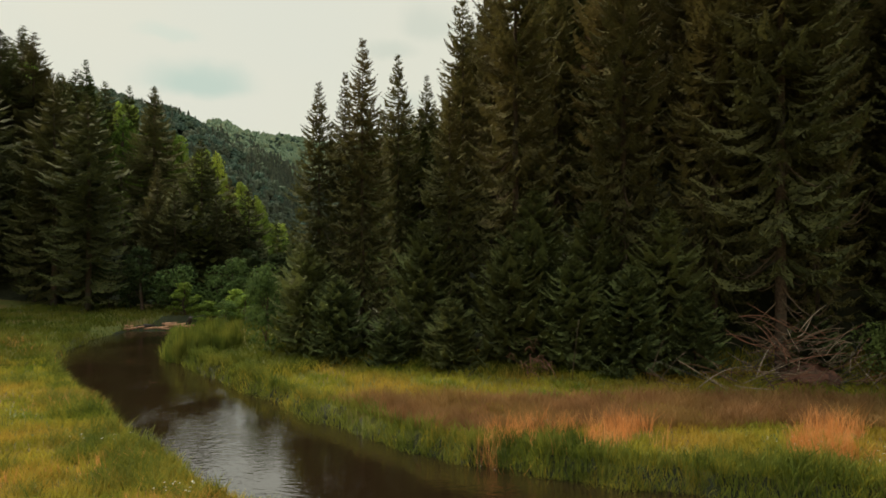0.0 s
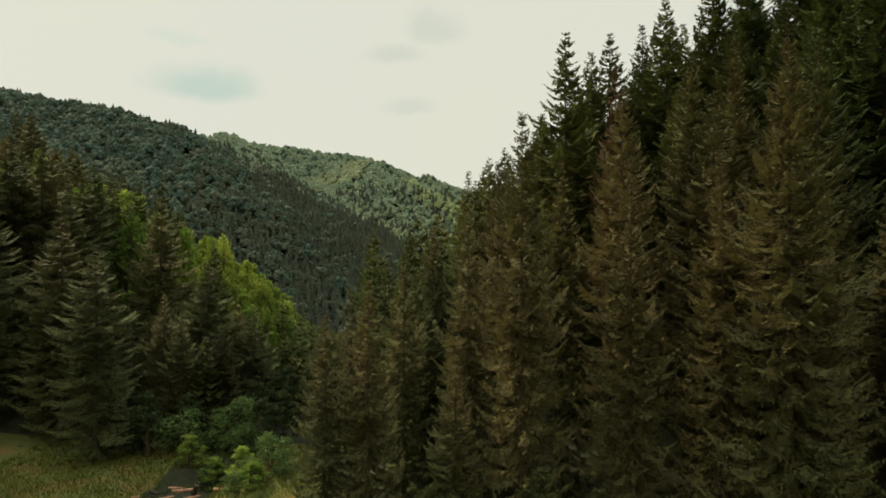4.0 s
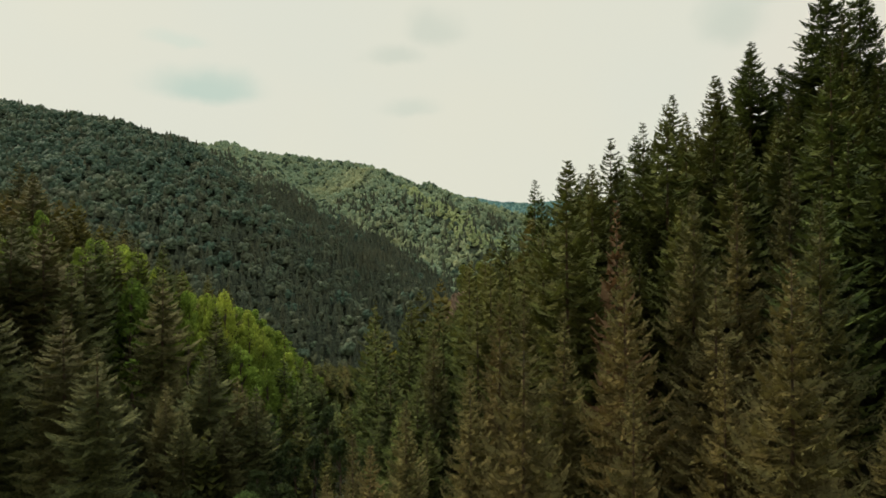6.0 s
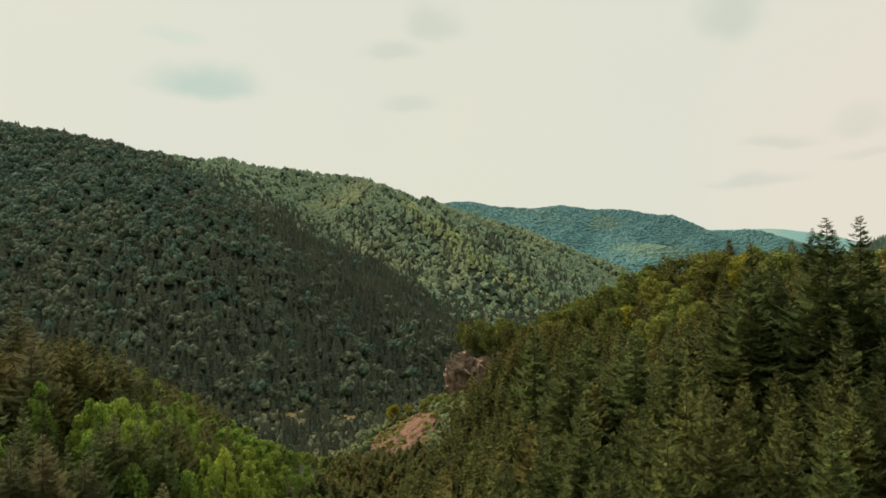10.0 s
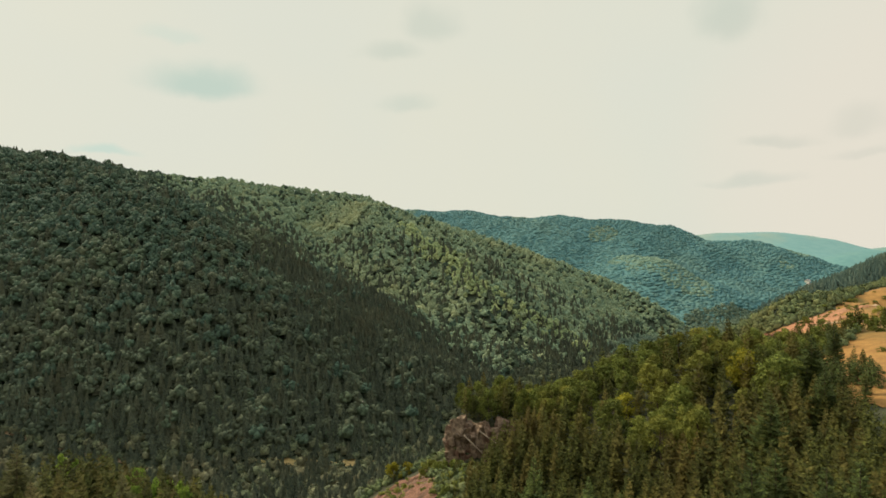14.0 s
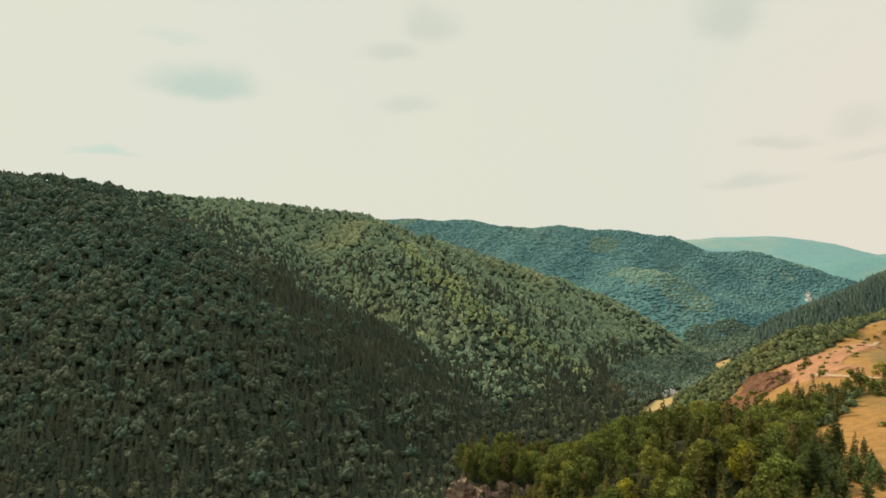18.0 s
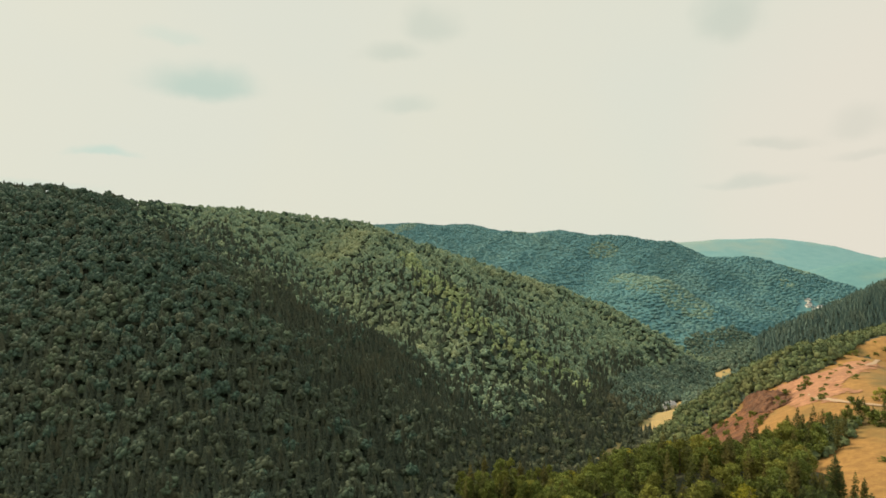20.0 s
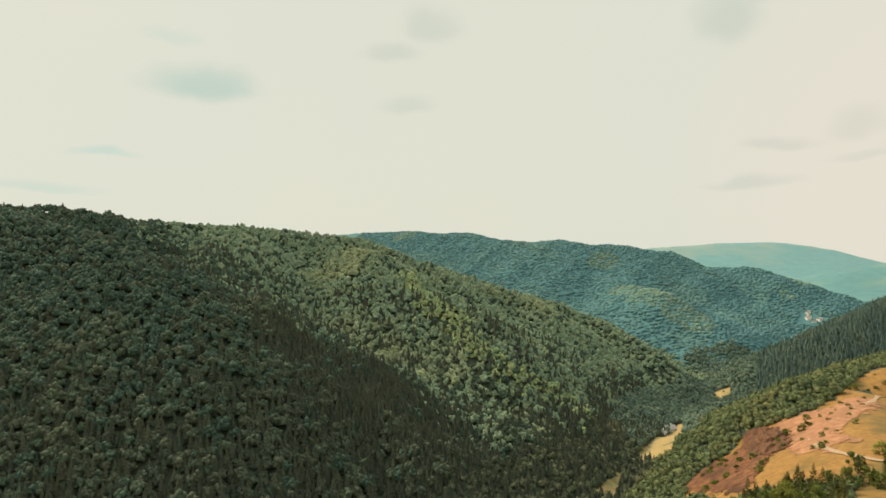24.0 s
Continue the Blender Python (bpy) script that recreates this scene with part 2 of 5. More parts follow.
TRACK = mottled("gravel_track", (0.26, 0.17, 0.095), (0.36, 0.25, 0.15), (0.29, 0.185, 0.10), 1.5, 0.2, 0.95, 0.05)
MEADOW_SOIL = mottled("meadow_turf", (0.065, 0.075, 0.017), (0.130, 0.130, 0.027), (0.150, 0.098, 0.029), 5.0, 0.35, 0.95, 0.05)


def sward(name, green, light, dry, dry_share, grain=1.1, thin=0.35):
    """Grass blades: green with lighter and drier drifts."""
    m, g = material(name)
    spot = g.node("ShaderNodeNewGeometry")
    here = spot.outputs["Position"]
    c = g.mix(g.ramp(g.noise(grain, here, 3.0), 0.35, 0.68), green, light)
    c = g.mix(g.math("MULTIPLY", g.ramp(g.noise(0.33, here, 3.0), 0.42, 0.66), dry_share), c, dry)
    c = g.mix(g.math("MULTIPLY", spot.outputs["Random Per Island"], 0.35), c, light)
    finish(g, c, 0.85, thin=thin, spec=0.12)
    return m


GRASS = sward("meadow_grass", (0.097, 0.137, 0.014), (0.334, 0.293, 0.033), (0.437, 0.242, 0.046), 0.7, thin=0.45)
SEDGE = sward("bank_sedge", (0.058, 0.086, 0.014), (0.178, 0.192, 0.031), (0.240, 0.202, 0.034), 0.6)
# darker sward: the wood's shade is put into its colour
SHADED_TURF = sward("shaded_turf", (0.045, 0.066, 0.008), (0.123, 0.134, 0.017), (0.168, 0.134, 0.021), 0.5)
DRY_GRASS = sward("dry_grass", (0.578, 0.231, 0.070), (0.715, 0.350, 0.128), (0.477, 0.182, 0.053), 0.4, thin=0.5)
BROWN_GRASS = sward("brown_seed_grass", (0.185, 0.103, 0.041), (0.314, 0.165, 0.073), (0.256, 0.171, 0.048), 0.6)
PETALS = sward("white_flower_heads", (0.440, 0.416, 0.336), (0.560, 0.528, 0.440), (0.480, 0.400, 0.240), 0.3)
ROOF = mottled("weathered_roof_sheets", (0.24, 0.215, 0.19), (0.36, 0.33, 0.30), (0.30, 0.26, 0.23), 2.0, 0.5, 0.85, 0.05)
PLASTER = mottled("pale_plaster", (0.62, 0.58, 0.50), (0.74, 0.70, 0.62), (0.66, 0.60, 0.50), 1.0, 0.3, 0.9, 0.02)
DARK_GLASS = mottled("dark_window_glass", (0.02, 0.02, 0.025), (0.04, 0.04, 0.045), (0.03, 0.03, 0.03), 1.0, 0.3, 0.15, 0.0, 0.5)
CABLE = mottled("steel_cable", (0.25, 0.23, 0.20), (0.35, 0.32, 0.28), (0.3, 0.28, 0.25), 3.0, 0.5, 0.5, 0.0, 0.5)
CHAR = mottled("wet_dark_wood", (0.03, 0.022, 0.016), (0.06, 0.045, 0.03), (0.05, 0.04, 0.03), 6.0, 1.0, 0.7, 0.01)

# ---- mesh helpers ----
def mesh(name, verts, faces, mats, smooth=False):
    """A mesh from arrays: verts n x 3, faces n x 3 or n x 4."""
    verts, faces = np.asarray(verts, np.float32), np.asarray(faces, np.int32)
    me = bpy.data.meshes.new(name)
    k = faces.shape[1]
    me.vertices.add(len(verts))
    me.vertices.foreach_set("co", verts.ravel())
    me.loops.add(faces.size)
    me.loops.foreach_set("vertex_index", faces.ravel())
    me.polygons.add(len(faces))
    me.polygons.foreach_set("loop_start", np.arange(0, faces.size, k, dtype=np.int32))
    me.polygons.foreach_set("use_smooth", np.full(len(faces), smooth))
    me.update(calc_edges=True)
    for m in mats if isinstance(mats, (list, tuple)) else [mats]:
        me.materials.append(m)
    return me


def join(pieces):
    """One pair of arrays from several."""
    vs, fs, n = [], [], 0
    for v, f in pieces:
        vs.append(v), fs.append(np.asarray(f) + n)
        n += len(v)
    return np.concatenate(vs), np.concatenate(fs)


def part(name, data, parent, label=""):
    ob = new(name, data)
    ob.parent = parent
    return tagged(ob, label)


def tube(points, radii, sides=6):
    """A closed tube of quads along points."""
    points = np.asarray(points, float)
    n = len(points)
    along = np.gradient(points, axis=0)
    along /= np.linalg.norm(along, axis=1, keepdims=True) + 1e-9
    ref = np.where(np.abs(along[:, 2:3]) > 0.9, [[1.0, 0, 0]], [[0, 0, 1.0]])
    a = np.cross(along, ref)
    a /= np.linalg.norm(a, axis=1, keepdims=True)
    b = np.cross(along, a)
    th = np.arange(sides) * 2 * np.pi / sides
    ring = a[:, None] * np.cos(th)[None, :, None] + b[:, None] * np.sin(th)[None, :, None]
    v = (points[:, None] + ring * np.asarray(radii, float)[:, None, None]).reshape(-1, 3)
    i, j = np.meshgrid(np.arange(n - 1), np.arange(sides), indexing="ij")
    k = (j + 1) % sides
    f = np.stack([i * sides + j, i * sides + k, (i + 1) * sides + k, (i + 1) * sides + j], -1).reshape(-1, 4)
    return v, f


# ---- the lie of the land: slope, roundness and line of each ridge ----
RIDGES = {
    "hill_a": (0.69, 14, [(-1300, 380, 330), (-800, 480, 250), (-460, 569, 166), (-267, 758, 154), (-109, 780, 134), (7, 750, 92), (93, 726, 67), (113, 809, 58), (198, 799, 31), (228, 737, 5), (300, 790, -40)]),
    "spur_a": (0.75, 10, [(-484, 594, 165), (-405, 536, 162), (-279, 492, 131), (-224, 474, 112), (-181, 441, 84), (-141, 414, 53), (-72, 415, 22), (-23, 386, -2), (12, 396, -23)]),
    "spur_b": (0.66, 10, [(-136, 744, 114), (-87, 699, 120), (-50, 623, 80), (20, 591, 65), (22, 552, 42), (77, 539, 16), (108, 503, -9), (124, 470, -34)]),
    "saddle_ab": (0.60, 10, [(-254, 680, 151), (-213, 552, 98), (-147, 481, 74), (-97, 480, 42), (-49, 499, 24), (-4, 467, -4), (46, 454, -2)]),
    "spur_b_far": (0.62, 10, [(-23, 730, 106), (73, 640, 39), (123, 593, -2), (185, 608, -30), (225, 620, -48)]),
    "range_c": (0.56, 30, [(-420, 1750, 172), (-222, 1650, 177), (-109, 1620, 179), (60, 1550, 166), (128, 1480, 147), (268, 1400, 146), (354, 1370, 132), (414, 1350, 133), (496, 1330, 115), (581, 1320, 82), (640, 1295, 74)]),
    "range_d": (0.50, 25, [(581, 1320, 80), (673, 1280, 78), (734, 1260, 58), (805, 1240, 35), (861, 1220, 14), (940, 1220, -30)]),
    "spur_c": (0.52, 16, [(300, 1380, 128), (323, 1250, 72), (352, 1150, 50), (378, 1040, 47), (398, 980, 18), (408, 920, -18), (401, 880, -40)]),
    "spur_d": (0.48, 20, [(496, 1330, 108), (505, 1200, 52), (520, 1090, 12), (520, 1000, -28)]),
    "ridge_e": (0.60, 15, [(1100, 900, 200), (800, 830, 120), (564, 760, 51), (515, 740, 38), (457, 715, 20), (407, 700, -2), (362, 690, -24), (327, 680, -40)]),
    "right_hill": (0.62, 20, [(90, -160, 60), (74, -20, 36), (86, 60, 46), (98, 120, 35), (80, 172, 37), (46, 212, 11)]),
    "field": (0.80, 30, [(98, 120, 36), (154, 204, 41), (209, 283, 40), (256, 359, 35), (255, 398, 33), (336, 418, 50), (424, 488, 54), (700, 560, 62)]),
    "field_spur": (0.60, 12, [(233, 392, 32), (227, 433, 0), (209, 479, -22), (200, 519, -45)]),
    "wood_spur": (0.60, 12, [(321, 433, 30), (306, 512, 7), (275, 550, -22), (270, 590, -46)]),
    "left_spur": (0.59, 14, [(-150, -160, 60), (-150, 0, 62), (-120, 60, 46), (-78, 88, 23), (-56, 108, 8), (-48, 130, 0)]),
    "far_mountain": (0.30, 60, [(1150, 3900, 120), (1418, 3900, 139), (1716, 3900, 160), (2088, 3900, 172), (2348, 3900, 148), (2571, 3900, 90), (2756, 3900, 26), (3000, 3900, 10)]),
    "far_right": (0.3, 60, [(1290, 2300, -25), (1406, 2300, 9), (1524, 2280, 35), (1611, 2250, 57), (1740, 2250, 77), (2600, 2300, 220)]),
}
MEADOW = [(-60, -60), (60, -60), (46, 14), (14, 20), (-3, 24), (-8.5, 30), (-12, 47), (-30, 50), (-50, 44)]
RIVER = [(30, 2), (15, 7.2), (8.2, 9.6), (3.3, 11.0), (1.9, 11.7), (-0.8, 12.7), (-3.5, 14.6), (-5.8, 17.0), (-9.6, 21.1), (-12.9, 24.7), (-15.9, 28.4), (-17.7, 31.8), (-18.5, 35.2), (-18.6, 38.7), (-18.5, 43), (-18.5, 62)]
RIVER_HALF = 2.0
SHOULDER = [(0, 209), (38, 207), (50, 214), (44, 244), (14, 246), (2, 232)]
HOLLOW = [(-6, 176), (18, 176), (32, 190), (36, 209), (-6, 210)]


def near_line(x, y, pts):
    """Distance to a line, and how far along it, in 0 to 1."""
    best, where = np.full(np.shape(x), 1e9), np.zeros(np.shape(x))
    for i, ((x0, y0), (x1, y1)) in enumerate(zip(pts, pts[1:])):
        dx, dy = x1 - x0, y1 - y0
        u = np.clip(((x - x0) * dx + (y - y0) * dy) / (dx * dx + dy * dy), 0, 1)
        d = np.hypot(x - x0 - u * dx, y - y0 - u * dy)
        where = np.where(d < best, (i + u) / (len(pts) - 1), where)
        best = np.minimum(best, d)
    return best, where


def inside(x, y, poly):
    x, y = np.asarray(x, float), np.asarray(y, float)
    hit = np.zeros(x.shape, bool)
    for (x0, y0), (x1, y1) in zip(poly, poly[1:] + poly[:1]):
        cross = ((y0 > y) != (y1 > y)) & (x < (x1 - x0) * (y - y0) / ((y1 - y0) or 1e-9) + x0)
        hit ^= cross
    return hit


def waves(x, y, scale, seed=0.0):
    """A cheap rolling noise of about -1 to 1."""
    a, b = x / scale, y / scale
    return (np.sin(a * 1.3 + 1.7 * np.sin(b * 0.9 + seed) + seed) + np.sin(b * 1.6 + 1.4 * np.sin(a * 1.1 + 2.1 + seed)) + 0.6 * np.sin((a + b) * 2.7 + seed * 1.7) + 0.6 * np.sin((a - b) * 3.1 - seed)) / 3.2


def height(x, y):
    """Ground height in metres over the water of the stream."""
    x, y = np.asarray(x, float), np.asarray(y, float)
    soft = 5.0
    low = np.interp(y, [-200, 50, 110, 170, 235, 330, 560, 900, 1400, 4500], [-4, -4, -20, -30, -38, -44, -56, -52, -45, -42])
    acc = np.exp(low / soft)
    for s, r, pts in RIDGES.values():
        h = np.full(x.shape, -1e9)
        for (x0, y0, z0), (x1, y1, z1) in zip(pts, pts[1:]):
            dx, dy = x1 - x0, y1 - y0
            u = np.clip(((x - x0) * dx + (y - y0) * dy) / (dx * dx + dy * dy), 0, 1)
            d = np.hypot(x - x0 - u * dx, y - y0 - u * dy)
            h = np.maximum(h, z0 + u * (z1 - z0) - s * (np.sqrt(d * d + r * r) - r))
        acc = acc + np.exp(np.clip(h / soft, -60, 200))
    z = soft * np.log(acc)
    far = np.clip((y - 150) / 300, 0, 1)
    z = z + far * (3.6 * waves(x, y, 30, 1.0) + 5.5 * waves(x, y, 80, 4.0)) * np.clip((z + 48) / 20, 0.1, 1)
    out_there = np.clip((y - 880) / 150, 0, 1)
    z = z + out_there * np.clip((z + 40) / 40, 0, 1) * (5 * waves(x, y, 90, 2.0) + 2.0 * waves(x, y, 38, 5.0)) * (y < 2200)
    # the cliff's wooded shoulder, and the hollow at its foot
    for poly, level, grade in ((SHOULDER, 8.0, 0.0), (HOLLOW, -9.0, 0.34)):
        d, _ = near_line(x, y, poly + poly[:1])
        k = np.where(inside(x, y, poly), np.clip(d / 3.5, 0, 1), 0.0)
        goal = level + grade * np.clip(208 - y, 0, 60)
        z = z + k * ((np.maximum(z, goal) if level > 0 else np.minimum(z, goal)) - z)
    # the wet meadow by the stream, and its bed
    edge, _ = near_line(x, y, MEADOW + MEADOW[:1])
    out = np.where(inside(x, y, MEADOW), 0.0, np.clip(edge / 15, 0, 1))
    out = out * out * (3 - 2 * out)
    d, _ = near_line(x, y, RIVER)
    flat = 0.42 + 0.30 * np.clip((d - RIVER_HALF) / 9, 0, 1) + 0.10 * waves(x, y, 2.3, 2.0)
    z = flat * (1 - out) + np.where(y < 52, np.maximum(z, flat), z) * out
    bank = np.clip((d - RIVER_HALF - 0.25 * waves(x, y, 1.3, 5.0)) / 0.7, 0, 1)
    wet = (y < 44) & (np.abs(x) < 60)
    return np.where(wet, -0.7 + (z + 0.7) * bank, z)


def steps(*spans):
    """Grid lines with their own spacing for each span: (from, to, step)."""
    return np.unique(np.concatenate([np.arange(a, b, s) for a, b, s in spans] + [[spans[-1][1]]]))


def grid(xs, ys, lift=0.0, keep=None):
    gx, gy = np.meshgrid(xs, ys)
    v = np.stack([gx.ravel(), gy.ravel(), (height(gx, gy) + lift).ravel()], 1)
    n = len(xs)
    i, j = np.meshgrid(np.arange(len(ys) - 1), np.arange(n - 1), indexing="ij")
    f = np.stack([i * n + j, i * n + j + 1, (i + 1) * n + j + 1, (i + 1) * n + j], -1).reshape(-1, 4)
    if keep is not None:
        f = f[keep(v[f].mean(1))]
        used = np.unique(f)
        back = np.zeros(len(v), int)
        back[used] = np.arange(len(used))
        v, f = v[used], back[f]
    return v, f


gv, gf = grid(steps((-1800, -400, 40), (-400, -70, 7), (-70, -30, 1.3), (-30, 30, 0.6), (30, 60, 1.3), (60, 400, 6), (400, 1500, 16), (1500, 4400, 90)),
              steps((-220, -60, 9), (-60, -14, 2.5), (-14, 4, 0.9), (4, 46, 0.5), (46, 56, 0.9), (56, 260, 3.5), (260, 900, 8), (900, 1900, 15), (1900, 4700, 90)))
ground = new("ground", mesh("ground", gv, gf, [FOREST_FLOOR, MEADOW_SOIL, HAZED_GROUND, HAZED_MOUNTAIN, UNDERWOOD, HAZED_RIDGE], True))
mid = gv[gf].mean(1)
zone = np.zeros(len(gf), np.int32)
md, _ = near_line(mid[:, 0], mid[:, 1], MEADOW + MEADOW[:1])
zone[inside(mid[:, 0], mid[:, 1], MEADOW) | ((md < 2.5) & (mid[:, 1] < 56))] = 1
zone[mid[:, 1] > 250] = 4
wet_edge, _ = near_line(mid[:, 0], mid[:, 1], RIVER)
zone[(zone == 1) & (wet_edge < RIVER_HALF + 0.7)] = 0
# distance haze in the ground colour, paler step by step
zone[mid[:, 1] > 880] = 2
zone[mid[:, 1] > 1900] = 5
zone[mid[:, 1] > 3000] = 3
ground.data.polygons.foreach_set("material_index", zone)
tagged(ground, "valley ground of wet meadow, forest floor and wooded hillsides", "ground", kind="structure")

# ---- water ----
def ribbon(line, half, z, n=90):
    pts = np.array(line, float)
    s = np.linspace(0, len(pts) - 1, n)
    x, y = np.interp(s, np.arange(len(pts)), pts[:, 0]), np.interp(s, np.arange(len(pts)), pts[:, 1])
    tx, ty = np.gradient(x), np.gradient(y)
    k = np.hypot(tx, ty)
    nx, ny = -ty / k, tx / k
    cols = np.linspace(-half, half, 5)
    v = np.stack([x[:, None] + nx[:, None] * cols, y[:, None] + ny[:, None] * cols, np.full((n, 5), float(z))], -1).reshape(-1, 3)
    i, j = np.meshgrid(np.arange(n - 1), np.arange(4), indexing="ij")
    return v, np.stack([i * 5 + j, i * 5 + j + 1, (i + 1) * 5 + j + 1, (i + 1) * 5 + j], -1).reshape(-1, 4)


m, g = material("stream_water")
here = g.node("ShaderNodeNewGeometry").outputs["Position"]
stretch = g.node("ShaderNodeVectorMath", {0: here, 1: (1.0, 3.0, 1.0)}, "MULTIPLY").outputs[0]
calm = g.ramp(g.noise(0.22, here, 2.0), 0.42, 0.62)
ripple = g.math("MULTIPLY", g.noise(3.4, stretch, 2.0, 0.5), g.math("ADD", 0.35, calm))
finish(g, (0.014, 0.008, 0.004), 0.01, ripple, 0.35, 0.035, 0.0, 0.5, ior=3.2)
WATER = m
wv, wf = ribbon(RIVER[:-2], RIVER_HALF + 0.6, 0.0)
water = new("water", mesh("water", wv, wf, WATER, True))
tagged(water, "dark peaty stream water with faint ripples", "stream", kind="structure")


# ---- trees ----
def unit(v):
    return v / (np.linalg.norm(v, axis=-1, keepdims=True) + 1e-9)


def spruce(seed, tall, wide, whorls, per, twigs, bare=0.04, droop=0.55, thin_top=0.0, rows=3, fan=0.30, hang=0.8, twig=0.26):
    """Arrays for one spruce: trunk, and a crown of drooping ragged boughs with twigs along their edges."""
    r = np.random.RandomState(seed)
    t = np.clip((bare + (0.99 - bare) * np.linspace(0, 1, whorls) ** 0.72).repeat(per) + r.uniform(-0.5, 0.5, whorls * per) / whorls, 0.004, 0.995)
    n = len(t)
    az = np.tile(np.arange(per) * 2 * np.pi / per, whorls) + np.arange(whorls).repeat(per) * 2.4 + r.uniform(-0.5, 0.5, n)
    prof = np.minimum(np.minimum(2.6 * (1 - t), 1.0), 0.7 + 3.0 * t) * (1 - thin_top * np.clip((t - 0.6) / 0.3, 0, 1))
    length = wide * prof * r.uniform(0.6, 1.2, n) + 0.3 * (1 - 0.6 * t)
    out = np.stack([np.cos(az), np.sin(az), np.zeros(n)], 1)
    side = np.stack([-np.sin(az), np.cos(az), np.zeros(n)], 1)
    up = np.array([0, 0, 1.0])
    rise = (0.34 * t ** 2.0 - droop * (1 - t ** 1.3)) + r.normal(0, 0.09, n)
    base = np.stack([np.zeros(n), np.zeros(n), t * tall], 1)

    def on(s):
        lift = rise[:, None] * s + 0.25 * s ** 3 - 0.16 * np.sin(np.pi * s) * (1 - t)[:, None]
        return base[:, None] + out[:, None] * (length[:, None, None] * s[..., None]) + up * (length[:, None] * lift)[..., None]

    # each bough: a spine and two hanging ragged edges
    k = rows + 1
    s = np.tile(np.linspace(0.08, 1.0, k), (n, 1))
    spine = on(s)
    form = np.interp(np.linspace(0, 1, k), [0, 0.35, 0.75, 1.0], [0.35, 1.0, 0.72, 0.10])
    pieces = []
    for hand in (-1, 1):
        w = length[:, None] * fan * (1 + 1.2 * t[:, None] ** 3) * form * r.uniform(0.55, 1.45, (n, k))
        edge = spine + (hand * side[:, None] + 0.35 * out[:, None] * r.uniform(0, 1, (n, k, 1))) * w[..., None] - up * (w * (0.25 + 0.75 * (1 - t)[:, None]) * r.uniform(0.4, 1.3, (n, k)))[..., None]
        v = np.concatenate([spine, edge], 1).reshape(-1, 3)
        i, j = np.meshgrid(np.arange(n), np.arange(rows), indexing="ij")
        o = i * 2 * k + j
        f = np.stack([o, o + 1, o + k + 1, o + k], -1).reshape(-1, 4)
        pieces.append((v, f if hand > 0 else f[:, ::-1]))
        if not twigs:
            continue
        # twigs that fray the edge
        u = np.clip((np.arange(twigs) + r.uniform(0.1, 0.9, (n, twigs))) / twigs, 0.05, 0.98)
        x = u * (k - 1)
        lo = np.minimum(x.astype(int), k - 2)
        m = (x - lo)[..., None]
        ids = np.arange(n)[:, None]
        root = (edge[ids, lo] * (1 - m) + edge[ids, lo + 1] * m) * 0.75 + (spine[ids, lo] * (1 - m) + spine[ids, lo + 1] * m) * 0.25
        size = np.clip(twig * length[:, None] * (1.2 - 0.6 * u), 0.12, 2.4 * twig) * r.uniform(0.6, 1.4, u.shape)
        aim = unit(hand * side[:, None] * 0.7 + out[:, None] * 0.8 + r.normal(0, 0.25, (*u.shape, 3)) - up * (hang * (1 - t))[:, None, None] + up * (0.2 * t)[:, None, None])
        across = unit(np.cross(aim, up + r.normal(0, 0.5, aim.shape)))
        tip, waist, half = root + aim * size[..., None], root + aim * (size * 0.4)[..., None], (0.015 + 0.11 * size)[..., None]
        v = np.stack([root, waist + across * half, tip, waist - across * half], 2).reshape(-1, 3)
        pieces.append((v, np.arange(len(v)).reshape(-1, 4)))
    zz = np.array([-0.03, 0.0, 0.25, 0.5, 0.75, 1.0]) * tall
    lean = np.stack([0.06 * np.sin(zz / 5.0 + seed), 0.06 * np.cos(zz / 6.0 + seed), zz], 1)
    rad = np.array([0.0125, 0.0105, 0.0082, 0.0058, 0.003, 0.0006]) * tall
    return tube(lean, rad, 7), join(pieces)


def dead_limb(seed, tall, reach):
    """One bare bowed limb on the lower trunk."""
    r = np.random.RandomState(seed)
    az, z, k = r.uniform(0, 6.28), r.uniform(0.06, 0.5) * tall, reach * r.uniform(0.6, 1.25)
    u = np.linspace(0, 1, 7)
    bow = -0.55 * np.sin(u * 2.2) + 0.4 * u ** 3
    p = np.stack([np.cos(az) * k * u + 0.15 * np.sin(u * 5 + az), np.sin(az) * k * u, z + k * bow], 1)
    return tube(p, 0.04 * (1 - 0.8 * u), 5)


